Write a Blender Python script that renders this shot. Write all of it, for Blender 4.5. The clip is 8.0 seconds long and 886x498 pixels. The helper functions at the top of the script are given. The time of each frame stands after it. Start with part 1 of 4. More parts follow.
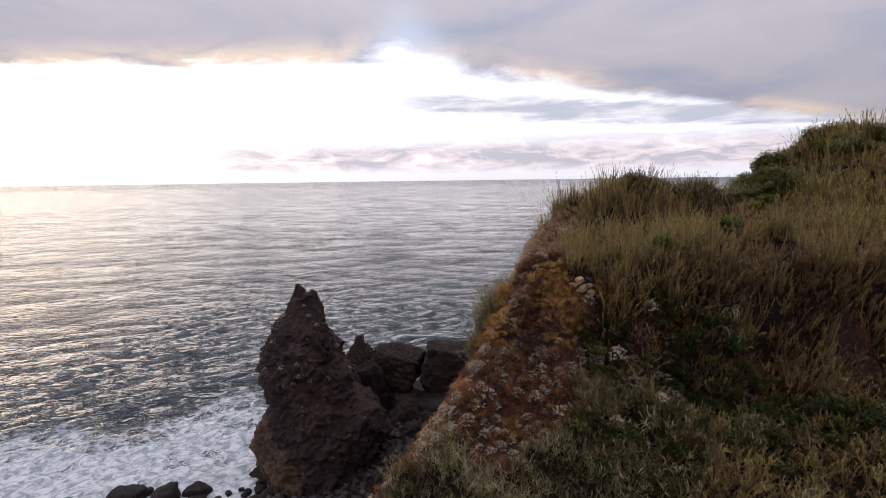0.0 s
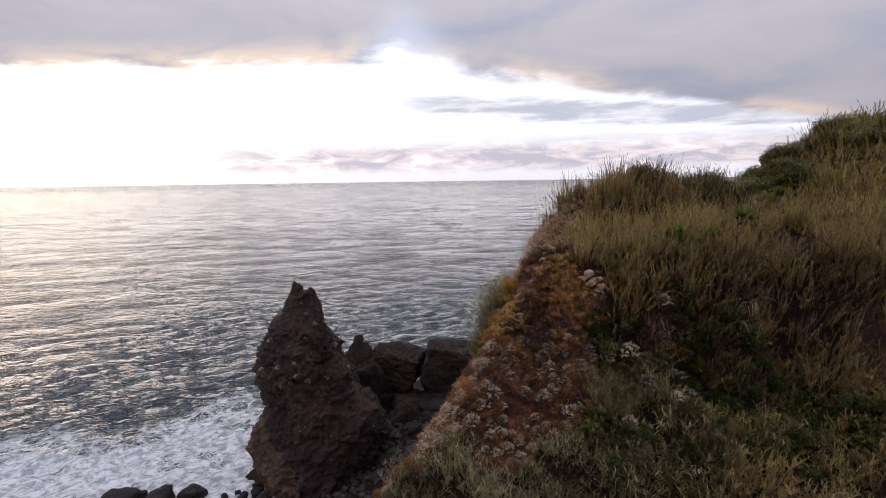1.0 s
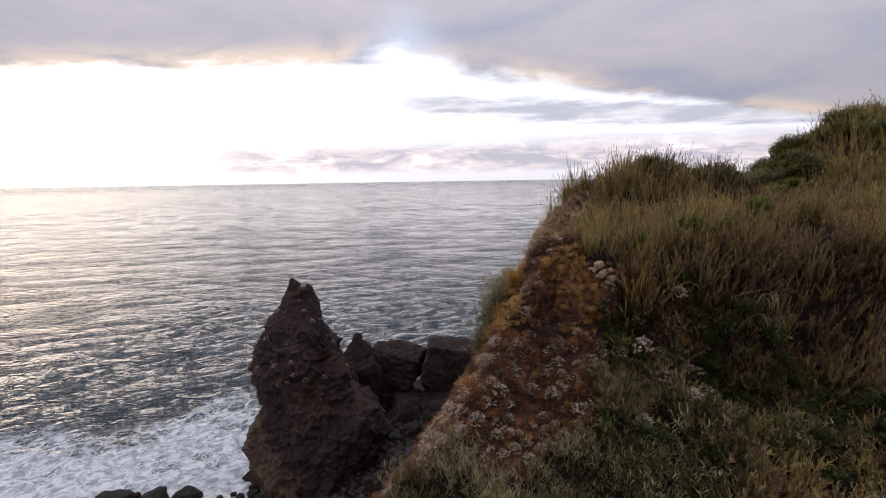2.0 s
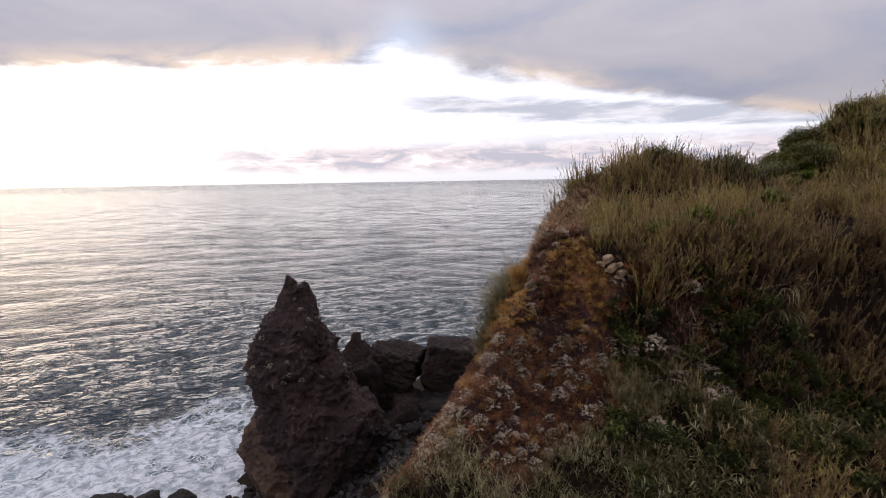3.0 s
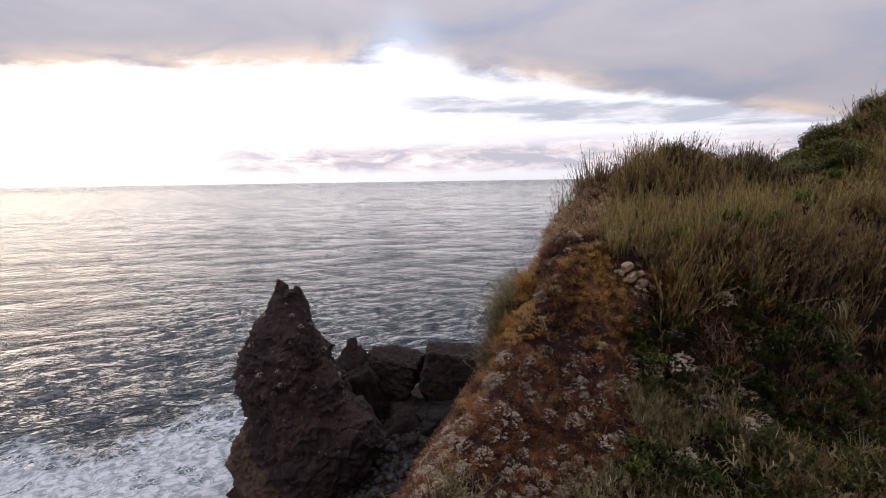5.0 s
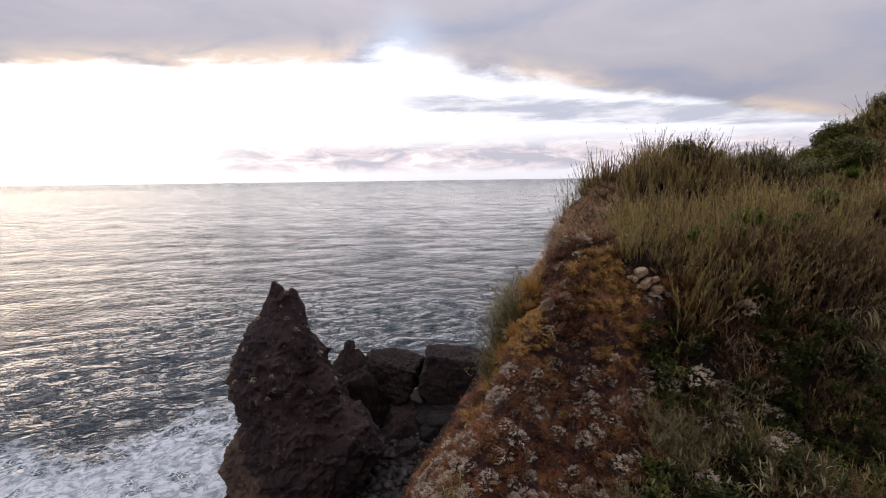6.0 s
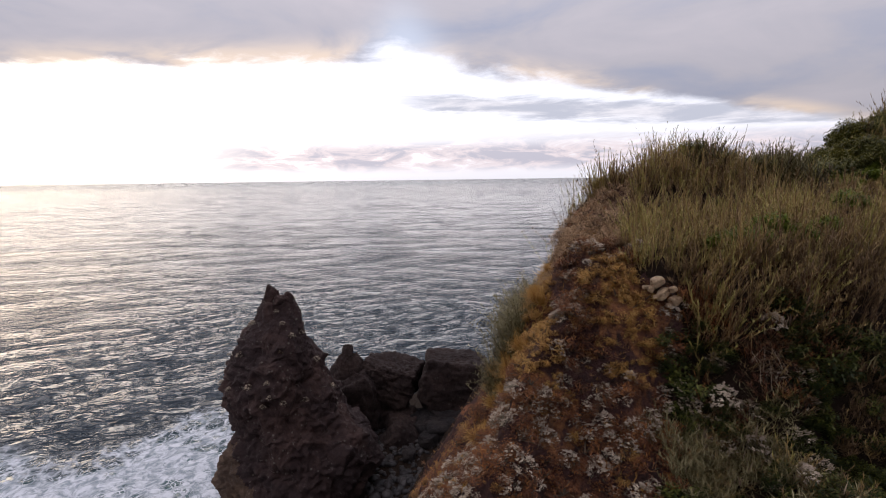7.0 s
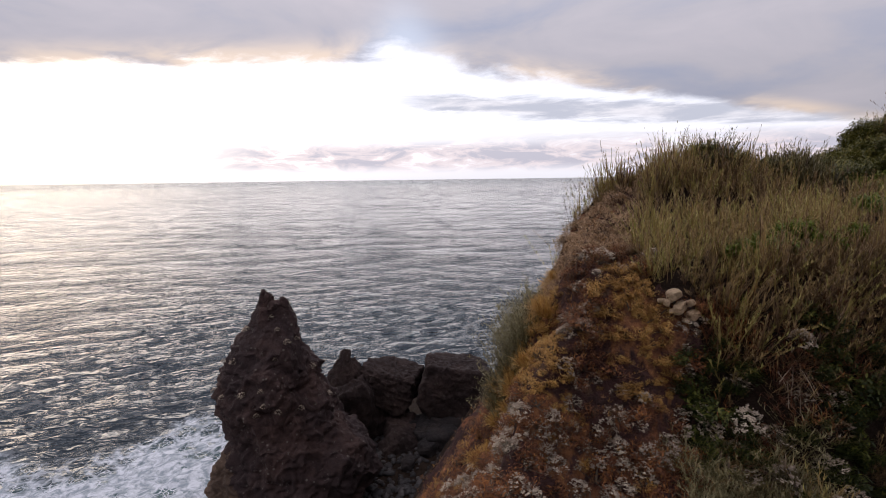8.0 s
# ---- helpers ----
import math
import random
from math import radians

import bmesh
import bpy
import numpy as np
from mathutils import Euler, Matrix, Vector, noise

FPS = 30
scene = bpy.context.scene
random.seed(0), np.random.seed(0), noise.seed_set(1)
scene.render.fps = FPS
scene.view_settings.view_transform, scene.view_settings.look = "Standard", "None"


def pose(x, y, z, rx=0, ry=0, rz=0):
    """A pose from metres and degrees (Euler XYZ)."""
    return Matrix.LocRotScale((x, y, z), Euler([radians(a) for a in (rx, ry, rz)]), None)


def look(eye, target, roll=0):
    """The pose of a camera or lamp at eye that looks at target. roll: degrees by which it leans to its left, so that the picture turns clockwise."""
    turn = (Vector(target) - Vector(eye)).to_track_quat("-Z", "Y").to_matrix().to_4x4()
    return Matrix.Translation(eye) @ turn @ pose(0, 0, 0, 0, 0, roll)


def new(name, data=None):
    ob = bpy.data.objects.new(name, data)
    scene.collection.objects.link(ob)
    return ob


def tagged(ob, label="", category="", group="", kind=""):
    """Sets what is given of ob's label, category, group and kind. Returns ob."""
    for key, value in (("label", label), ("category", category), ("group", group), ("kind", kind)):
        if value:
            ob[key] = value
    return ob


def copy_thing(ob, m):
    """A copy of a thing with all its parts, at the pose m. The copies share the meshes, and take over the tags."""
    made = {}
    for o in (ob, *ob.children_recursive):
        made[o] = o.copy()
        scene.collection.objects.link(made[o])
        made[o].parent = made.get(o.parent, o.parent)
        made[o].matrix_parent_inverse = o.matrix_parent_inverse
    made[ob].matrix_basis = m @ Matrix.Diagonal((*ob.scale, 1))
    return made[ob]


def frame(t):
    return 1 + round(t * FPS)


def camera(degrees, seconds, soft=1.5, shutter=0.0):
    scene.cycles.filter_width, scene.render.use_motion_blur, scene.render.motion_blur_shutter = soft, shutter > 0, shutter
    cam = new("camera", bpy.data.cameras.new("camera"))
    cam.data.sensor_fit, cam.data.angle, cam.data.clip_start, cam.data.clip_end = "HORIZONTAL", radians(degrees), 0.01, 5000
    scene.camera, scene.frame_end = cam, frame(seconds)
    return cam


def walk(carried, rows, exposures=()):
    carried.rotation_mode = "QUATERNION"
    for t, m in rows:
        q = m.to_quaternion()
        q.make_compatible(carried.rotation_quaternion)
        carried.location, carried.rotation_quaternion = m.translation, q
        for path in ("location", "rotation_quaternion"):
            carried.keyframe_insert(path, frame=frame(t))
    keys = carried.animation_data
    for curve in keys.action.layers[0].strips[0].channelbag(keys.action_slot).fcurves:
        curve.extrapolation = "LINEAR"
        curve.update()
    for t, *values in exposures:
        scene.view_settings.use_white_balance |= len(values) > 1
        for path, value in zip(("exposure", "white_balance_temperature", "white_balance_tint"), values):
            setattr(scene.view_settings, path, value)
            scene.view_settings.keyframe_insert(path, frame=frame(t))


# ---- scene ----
cam = camera(84.0, 8.0, 0.9)
METRES, EYE, TILT, LEAN, TURN = 8.0, 24.0, -8.2, 0.75, 0.0
ROWS = [
    (0.0, 0.0000, 0.0000, 0.0000, 0.00, 0.00, -0.00),
    (0.5, -0.0065, 0.0569, -0.0200, -0.02, 0.02, 0.05),
    (1.0, -0.0148, 0.1142, -0.0410, -0.06, 0.08, 0.09),
    (1.5, -0.0222, 0.1716, -0.0631, -0.09, 0.10, 0.13),
    (3.0, -0.0285, 0.3465, -0.1123, -0.14, 0.07, 0.24),
    (3.5, -0.0262, 0.4028, -0.1120, -0.14, 0.06, 0.24),
    (4.0, -0.0237, 0.4595, -0.1050, -0.11, 0.09, 0.21),
    (4.5, -0.0222, 0.5158, -0.0969, -0.09, 0.11, 0.18),
    (6.0, -0.0277, 0.6972, -0.0709, -0.21, -0.02, 0.07),
    (6.5, -0.0291, 0.7599, -0.0589, -0.18, -0.04, 0.08),
    (7.0, -0.0277, 0.8240, -0.0445, -0.18, -0.09, 0.05),
    (7.5, -0.0254, 0.8872, -0.0275, -0.13, -0.08, 0.05),
    (8.0, -0.0231, 0.9432, -0.0137, -0.14, -0.12, 0.03),
]
walk(cam, [(t, pose(0, 0, EYE, TILT, LEAN, TURN) @ pose(METRES * x, METRES * y, METRES * z, 90 + pitch, roll, yaw)) for t, x, y, z, yaw, pitch, roll in ROWS])

# ---- light ----
SUN_TURN, SUN_UP = -46.0, 15.0          # degrees right of +y, degrees above the horizon
sun_way = Vector((math.sin(radians(SUN_TURN)) * math.cos(radians(SUN_UP)), math.cos(radians(SUN_TURN)) * math.cos(radians(SUN_UP)), math.sin(radians(SUN_UP))))
sun = new("sun", bpy.data.lights.new("sun", "SUN"))
sun.data.energy, sun.data.angle, sun.data.color = 1.0, radians(130), (1.0, 0.935, 0.88)
sun.matrix_world = look((0, 0, 60), tuple(Vector((0, 0, 60)) - sun_way))
scene.view_settings.exposure = 0.0


class Nodes:
    """Short hand for building a node tree."""

    def __init__(self, tree):
        self.tree = tree
        tree.nodes.clear()

    def add(self, kind):
        return self.tree.nodes.new(kind)

    def put(self, value, socket):
        if isinstance(value, bpy.types.NodeSocket):
            self.tree.links.new(value, socket)
        else:
            socket.default_value = value

    def math(self, op, a, b=0.0, c=0.0):
        node = self.add("ShaderNodeMath")
        node.operation = op
        for value, socket in zip((a, b, c), node.inputs):
            self.put(value, socket)
        return node.outputs[0]

    def vec(self, op, a, b=(0, 0, 0)):
        node = self.add("ShaderNodeVectorMath")
        node.operation = op
        self.put(a, node.inputs[0])
        if op == "SCALE":
            self.put(b, node.inputs["Scale"])
        else:
            self.put(b, node.inputs[1])
        return node.outputs["Value"] if op in ("DOT_PRODUCT", "LENGTH") else node.outputs["Vector"]

    def xyz(self, x, y, z):
        node = self.add("ShaderNodeCombineXYZ")
        for value, socket in zip((x, y, z), node.inputs):
            self.put(value, socket)
        return node.outputs[0]

    def split(self, v):
        node = self.add("ShaderNodeSeparateXYZ")
        self.put(v, node.inputs[0])
        return node.outputs

    def noise(self, v, scale, detail=3.0, rough=0.55, warp=0.0):
        node = self.add("ShaderNodeTexNoise")
        self.put(v, node.inputs["Vector"])
        for key, value in (("Scale", scale), ("Detail", detail), ("Roughness", rough), ("Distortion", warp)):
            self.put(value, node.inputs[key])
        return node.outputs["Fac"]

    def cells(self, v, scale, feature="F1"):
        node = self.add("ShaderNodeTexVoronoi")
        node.feature = feature
        self.put(v, node.inputs["Vector"])
        self.put(scale, node.inputs["Scale"])
        return node.outputs["Distance"]

    def step(self, value, low, high, to_low=0.0, to_high=1.0):
        node = self.add("ShaderNodeMapRange")
        node.interpolation_type = "SMOOTHSTEP"
        for v, key in ((value, "Value"), (low, "From Min"), (high, "From Max"), (to_low, "To Min"), (to_high, "To Max")):
            self.put(v, node.inputs[key])
        return node.outputs["Result"]

    def ramp(self, value, *stops):
        node = self.add("ShaderNodeValToRGB")
        self.put(value, node.inputs[0])
        while len(node.color_ramp.elements) < len(stops):
            node.color_ramp.elements.new(0.5)
        for element, (place, colour) in zip(node.color_ramp.elements, stops):
            element.position, element.color = place, (*colour, 1)
        return node.outputs[0]

    def mix(self, fac, a, b, mode="MIX"):
        node = self.add("ShaderNodeMix")
        node.data_type, node.blend_type = "RGBA", mode
        self.put(fac, node.inputs[0])
        for value, socket in ((a, node.inputs[6]), (b, node.inputs[7])):
            self.put((*value, 1) if isinstance(value, tuple) else value, socket)
        return node.outputs[2]

    def attribute(self, name):
        node = self.add("ShaderNodeAttribute")
        node.attribute_name = name
        return node.outputs["Fac"]


# The evening sky: a low cloud deck overhead that ends in front, a bright gap under it, streaks and small clouds over the horizon.
world = bpy.data.worlds.new("evening_sky")
scene.world, world.use_nodes = world, True
n = Nodes(world.node_tree)
way = n.add("ShaderNodeTexCoord").outputs["Generated"]
sx, sy, sz = n.split(way)
up = n.math("MAXIMUM", sz, 0.012)
u, v = n.math("DIVIDE", sx, up), n.math("DIVIDE", sy, up)
turn = n.math("ARCTAN2", sx, sy)
tall = n.math("ARCSINE", sz)
clear = n.add("ShaderNodeTexSky")
clear.sky_type, clear.sun_disc, clear.dust_density = "NISHITA", False, 2.0
clear.sun_elevation, clear.sun_rotation = radians(SUN_UP), radians(SUN_TURN)
glow = n.math("MAXIMUM", n.vec("DOT_PRODUCT", way, tuple(sun_way)), 0.0)
wide = n.math("POWER", glow, 5.0)
tight = n.math("POWER", glow, 60.0)
gap = n.mix(1.0, n.vec("SCALE", clear.outputs[0], 0.035), n.vec("SCALE", (0.93, 0.915, 1.03), n.math("ADD", 1.02, n.math("MULTIPLY", wide, 0.55))), "ADD")
gap = n.mix(1.0, gap, n.vec("SCALE", (1.0, 0.94, 0.90), n.math("MULTIPLY", tight, 0.2)), "ADD")
# haze along the horizon, rosy away from the sun
haze = n.math("POWER", n.math("SUBTRACT", 1.0, n.math("MINIMUM", n.math("ABSOLUTE", n.math("MULTIPLY", tall, 9.0)), 1.0)), 2.0)
gap = n.mix(n.math("MULTIPLY", haze, 0.75), gap, n.mix(wide, (0.87, 0.85, 0.94), (1.15, 1.10, 1.09)))
# small clouds low over the sea
low_at = n.xyz(n.math("MULTIPLY", turn, 7.5), n.math("MULTIPLY", tall, 27.0), 3.7)
puff = n.noise(low_at, 1.7, 8.0, 0.62, 0.5)
belt = n.math("MULTIPLY", n.step(tall, 0.004, 0.028), n.step(tall, 0.05, 0.085, 1.0, 0.0))
belt = n.math("MULTIPLY", belt, n.step(turn, -0.62, -0.30))
puffs = n.math("MULTIPLY", n.step(puff, 0.33, 0.47), belt)
gap = n.mix(n.math("MULTIPLY", puffs, 0.85), gap, n.mix(n.step(puff, 0.45, 0.60), (0.86, 0.74, 0.78), (0.52, 0.50, 0.60)))
# streaks parallel to the deck's edge
edge = n.math("ADD", 4.55, n.math("MULTIPLY", n.math("MAXIMUM", n.math("ADD", u, 0.3), 0.0), 0.62))
notch = n.math("POWER", 2.718, n.math("MULTIPLY", n.math("POWER", n.math("DIVIDE", n.math("ADD", turn, 0.065), 0.075), 2.0), -1.0))
past = n.math("ADD", n.math("SUBTRACT", v, edge), n.math("MULTIPLY", notch, 0.45))
streak_at = n.xyz(n.math("MULTIPLY", turn, 3.2), n.math("MULTIPLY", tall, 20.0), 9.1)
streak_n = n.noise(streak_at, 2.2, 6.0, 0.6, 0.3)
middle = n.math("ADD", 0.143, n.math("MULTIPLY", turn, -0.075))
off = n.math("ABSOLUTE", n.math("SUBTRACT", tall, middle))
streak = n.math("SUBTRACT", n.math("ADD", n.math("MULTIPLY", streak_n, 0.050), -0.005), off)
streak = n.math("MULTIPLY", n.step(streak, -0.006, 0.012), n.step(turn, -0.17, 0.02))
gap = n.mix(n.math("MULTIPLY", streak, 0.9), gap, n.mix(n.step(streak_n, 0.35, 0.6), (0.90, 0.87, 0.94), (0.53, 0.55, 0.66)))
middle2 = n.math("ADD", 0.082, n.math("MULTIPLY", turn, -0.03))
off2 = n.math("ABSOLUTE", n.math("SUBTRACT", tall, middle2))
wisp_n = n.noise(n.xyz(n.math("MULTIPLY", turn, 4.5), n.math("MULTIPLY", tall, 24.0), 1.3), 2.4, 6.0, 0.62, 0.4)
wisp = n.math("SUBTRACT", n.math("ADD", n.math("MULTIPLY", wisp_n, 0.07), -0.026), off2)
wisp = n.math("MULTIPLY", n.step(wisp, -0.006, 0.012), n.step(turn, -0.5, 0.5))
gap = n.mix(n.math("MULTIPLY", wisp, 0.4), gap, (0.70, 0.67, 0.76))
# the deck itself
deck_at = n.xyz(n.math("MULTIPLY", turn, 4.5), n.math("MULTIPLY", tall, 13.0), 0.0)
rag = n.noise(deck_at, 1.6, 7.0, 0.62, 0.4)
deck = n.step(n.math("ADD", past, n.math("MULTIPLY", n.math("SUBTRACT", rag, 0.5), 2.2)), -0.50, 0.40, 1.0, 0.0)
soft_n = n.noise(n.xyz(n.math("MULTIPLY", turn, 2.6), n.math("MULTIPLY", tall, 7.5), 2.0), 1.3, 5.0, 0.55, 0.5)
deck_colour = n.ramp(soft_n, (0.30, (0.40, 0.42, 0.54)), (0.50, (0.51, 0.49, 0.56)), (0.70, (0.57, 0.535, 0.60)))
warm_rim = n.math("MULTIPLY", n.step(past, -1.1, -0.2), n.step(soft_n, 0.42, 0.62))
deck_colour = n.mix(n.math("MULTIPLY", warm_rim, 0.85), deck_colour, (1.0, 0.80, 0.66))
overcast = n.math("DIVIDE", n.math("ADD", 1.0, n.math("MULTIPLY", n.math("MAXIMUM", sz, 0.0), 1.7)), 1.36)
deck_colour = n.vec("SCALE", deck_colour, overcast)
deck_colour = n.mix(n.math("MULTIPLY", n.math("MULTIPLY", notch, n.step(past, -1.6, -0.3)), 0.7), deck_colour, (0.72, 0.80, 1.0))
sky = n.mix(deck, gap, deck_colour)
under = n.step(sz, -0.03, 0.0)
sky = n.mix(under, (0.06, 0.07, 0.09), sky)
back = n.add("ShaderNodeBackground")
n.put(sky, back.inputs[0])
back.inputs[1].default_value = 1.0
n.tree.links.new(back.outputs[0], n.add("ShaderNodeOutputWorld").inputs[0])


# ---- materials ----
def material(name):
    m = bpy.data.materials.new(name)
    m.use_nodes = True
    return m, Nodes(m.node_tree)


def finish(n, colour, rough=0.8, bump=None, depth=0.02, spec=0.3):
    shade = n.add("ShaderNodeBsdfPrincipled")
    n.put(colour, shade.inputs["Base Color"])
    n.put(rough, shade.inputs["Roughness"])
    n.put(spec, shade.inputs["Specular IOR Level"])
    if bump is not None:
        node = n.add("ShaderNodeBump")
        node.inputs["Distance"].default_value = depth
        n.put(bump, node.inputs["Height"])
        n.tree.links.new(node.outputs[0], shade.inputs["Normal"])
    n.tree.links.new(shade.outputs[0], n.add("ShaderNodeOutputMaterial").inputs[0])
    return shade


def leaf_material(name, *stops, through_light=0.35, rough=0.6):
    """Thin leaves: colour by the plant's own tint and a little by the single leaf, light passes through."""
    m, n = material(name)
    own = n.add("ShaderNodeNewGeometry").outputs["Random Per Island"]
    thing = n.add("ShaderNodeObjectInfo").outputs["Random"]
    tint = n.math("ADD", n.math("MULTIPLY", n.attribute("tint"), 0.62), n.math("ADD", n.math("MULTIPLY", own, 0.24), n.math("MULTIPLY", thing, 0.14)))
    rich = n.add("ShaderNodeHueSaturation")
    rich.inputs["Saturation"].default_value = 1.18
    n.put(n.ramp(tint, *stops), rich.inputs["Color"])
    colour = rich.outputs[0]
    a = n.add("ShaderNodeBsdfPrincipled")
    n.put(colour, a.inputs["Base Color"])
    a.inputs["Roughness"].default_value, a.inputs["Specular IOR Level"].default_value = rough, 0.25
    b = n.add("ShaderNodeBsdfTranslucent")
    n.put(colour, b.inputs[0])
    both = n.add("ShaderNodeMixShader")
    both.inputs[0].default_value = through_light
    n.tree.links.new(a.outputs[0], both.inputs[1])
    n.tree.links.new(b.outputs[0], both.inputs[2])
    n.tree.links.new(both.outputs[0], n.add("ShaderNodeOutputMaterial").inputs[0])
    return m


def rock_material(name, dark, brown, pale, fleck=0.5, grain=1.0):
    m, n = material(name)
    at = n.add("ShaderNodeNewGeometry").outputs["Position"]
    broad = n.noise(at, 0.35 * grain, 4, 0.6, 0.3)
    fine = n.noise(at, 3.2 * grain, 6, 0.65)
    tiny = n.noise(at, 14.0 * grain, 4, 0.6)
    colour = n.mix(n.step(broad, 0.40, 0.66), dark, brown)
    colour = n.mix(n.math("MULTIPLY", n.step(fine, 0.35, 0.75), 0.55), colour, tuple(c * 0.45 for c in dark))
    colour = n.mix(n.math("MULTIPLY", n.step(n.noise(at, 2.6, 6, 0.75, 0.5), 0.61, 0.67), fleck), colour, pale)
    spot = n.math("MULTIPLY", n.step(n.cells(at, 2.6 * grain), 0.24, 0.12), n.step(n.noise(at, 0.7, 2), 0.48, 0.56))
    colour = n.mix(n.math("MULTIPLY", spot, fleck), colour, pale)
    high = n.math("ADD", fine, n.math("MULTIPLY", tiny, 0.35))
    finish(n, colour, n.step(fine, 0.3, 0.7, 0.75, 0.95), high, 0.22, 0.25)
    return m


STACK = rock_material("stack_rock", (0.040, 0.025, 0.024), (0.072, 0.041, 0.034), (0.24, 0.21, 0.18), 0.45)
FAR_ROCK = rock_material("basalt", (0.030, 0.019, 0.017), (0.056, 0.035, 0.029), (0.10, 0.095, 0.08), 0.3)
BOULDER = rock_material("wet_boulder", (0.022, 0.018, 0.018), (0.042, 0.032, 0.029), (0.08, 0.08, 0.08), 0.2, 1.6)
TAN_ROCK = rock_material("tan_rock", (0.085, 0.054, 0.038), (0.145, 0.090, 0.056), (0.26, 0.20, 0.14), 0.3)
PALE = rock_material("field_stone", (0.66, 0.46, 0.28), (0.74, 0.55, 0.36), (0.76, 0.65, 0.50), 0.5, 4.0)

m, n = material("cobble")
own = n.add("ShaderNodeNewGeometry").outputs["Random Per Island"]
at = n.add("ShaderNodeNewGeometry").outputs["Position"]
finish(n, n.mix(n.noise(at, 9, 4), n.ramp(own, (0, (0.018, 0.013, 0.013)), (0.7, (0.040, 0.029, 0.028)), (1, (0.11, 0.09, 0.085))), (0.02, 0.02, 0.02)), 0.55, n.noise(at, 20, 3), 0.03, 0.4)
COBBLE = m

m, n = material("red_soil")
at = n.add("ShaderNodeNewGeometry").outputs["Position"]
broad, fine = n.noise(at, 0.5, 5, 0.6, 0.4), n.noise(at, 5.0, 6, 0.65)
colour = n.mix(n.step(broad, 0.52, 0.68), (0.078, 0.041, 0.036), (0.40, 0.160, 0.070))
colour = n.mix(n.math("MULTIPLY", n.step(fine, 0.42, 0.66), 0.75), colour, (0.030, 0.020, 0.018))
colour = n.mix(n.math("MULTIPLY", n.step(n.noise(at, 1.7, 6, 0.65), 0.57, 0.66), 0.6), colour, (0.17, 0.105, 0.065))
colour = n.mix(n.math("MULTIPLY", n.step(n.math("ADD", n.attribute("earth"), n.math("MULTIPLY", n.math("SUBTRACT", broad, 0.5), 1.6)), 1.3, 1.9), n.step(fine, 0.34, 0.62)), colour, n.mix(n.noise(at, 12, 4), (0.20, 0.085, 0.040), (0.40, 0.185, 0.085)))
# Plant litter, made near black to deepen the shade under the plants.
shady_litter = n.mix(fine, (0.012, 0.008, 0.006), (0.040, 0.025, 0.017))
colour = n.mix(n.step(n.math("ADD", n.attribute("earth"), n.math("MULTIPLY", n.math("SUBTRACT", fine, 0.5), 0.8)), 0.35, 0.65), shady_litter, colour)
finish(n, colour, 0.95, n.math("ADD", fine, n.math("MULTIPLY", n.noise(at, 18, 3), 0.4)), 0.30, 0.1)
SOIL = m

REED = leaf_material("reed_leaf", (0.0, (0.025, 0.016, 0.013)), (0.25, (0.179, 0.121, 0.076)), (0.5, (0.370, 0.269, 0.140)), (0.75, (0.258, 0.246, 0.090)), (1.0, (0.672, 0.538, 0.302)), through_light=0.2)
SCRUB = leaf_material("scrub_leaf", (0.0, (0.085, 0.045, 0.034)), (0.4, (0.25, 0.140, 0.078)), (0.7, (0.44, 0.265, 0.110)), (1.0, (0.52, 0.40, 0.25)), through_light=0.2)
BROWN = leaf_material("faded_leaf", (0.0, (0.102, 0.060, 0.048)), (0.5, (0.360, 0.246, 0.156)), (1.0, (0.696, 0.552, 0.396)), through_light=0.2, rough=0.8)
DUSK = leaf_material("dusky_leaf", (0.0, (0.044, 0.022, 0.018)), (0.5, (0.156, 0.075, 0.047)), (1.0, (0.364, 0.182, 0.088)), through_light=0.15, rough=0.8)
DRY = leaf_material("dry_stem", (0.0, (0.085, 0.060, 0.050)), (0.5, (0.19, 0.14, 0.105)), (1.0, (0.40, 0.33, 0.24)), through_light=0.2)
FEATHER = leaf_material("feathery_leaf", (0.0, (0.024, 0.021, 0.013)), (0.35, (0.090, 0.073, 0.036)), (0.65, (0.205, 0.178, 0.100)), (1.0, (0.47, 0.42, 0.27)), through_light=0.25)
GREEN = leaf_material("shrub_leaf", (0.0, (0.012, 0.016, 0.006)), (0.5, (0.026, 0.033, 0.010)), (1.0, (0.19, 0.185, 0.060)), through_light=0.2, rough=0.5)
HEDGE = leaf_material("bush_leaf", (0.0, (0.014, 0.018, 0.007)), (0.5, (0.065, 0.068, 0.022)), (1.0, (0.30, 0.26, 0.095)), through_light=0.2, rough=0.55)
LIME = leaf_material("fresh_leaf", (0.0, (0.040, 0.055, 0.014)), (0.5, (0.11, 0.14, 0.032)), (1.0, (0.25, 0.26, 0.07)), through_light=0.3, rough=0.5)
GOLD = leaf_material("gold_leaf", (0.0, (0.168, 0.084, 0.045)), (0.5, (0.414, 0.252, 0.112)), (1.0, (0.672, 0.493, 0.235)), through_light=0.25)
GREY = leaf_material("grey_leaf", (0.0, (0.09, 0.075, 0.06)), (0.5, (0.17, 0.150, 0.115)), (1.0, (0.28, 0.26, 0.20)), through_light=0.2)
FLOWER = leaf_material("dry_flower", (0.0, (0.17, 0.125, 0.105)), (0.5, (0.36, 0.300, 0.240)), (1.0, (0.66, 0.57, 0.46)), through_light=0.15, rough=0.9)
TWIG = leaf_material("twig", (0.0, (0.05, 0.036, 0.028)), (1.0, (0.15, 0.12, 0.09)), through_light=0.0, rough=0.9)

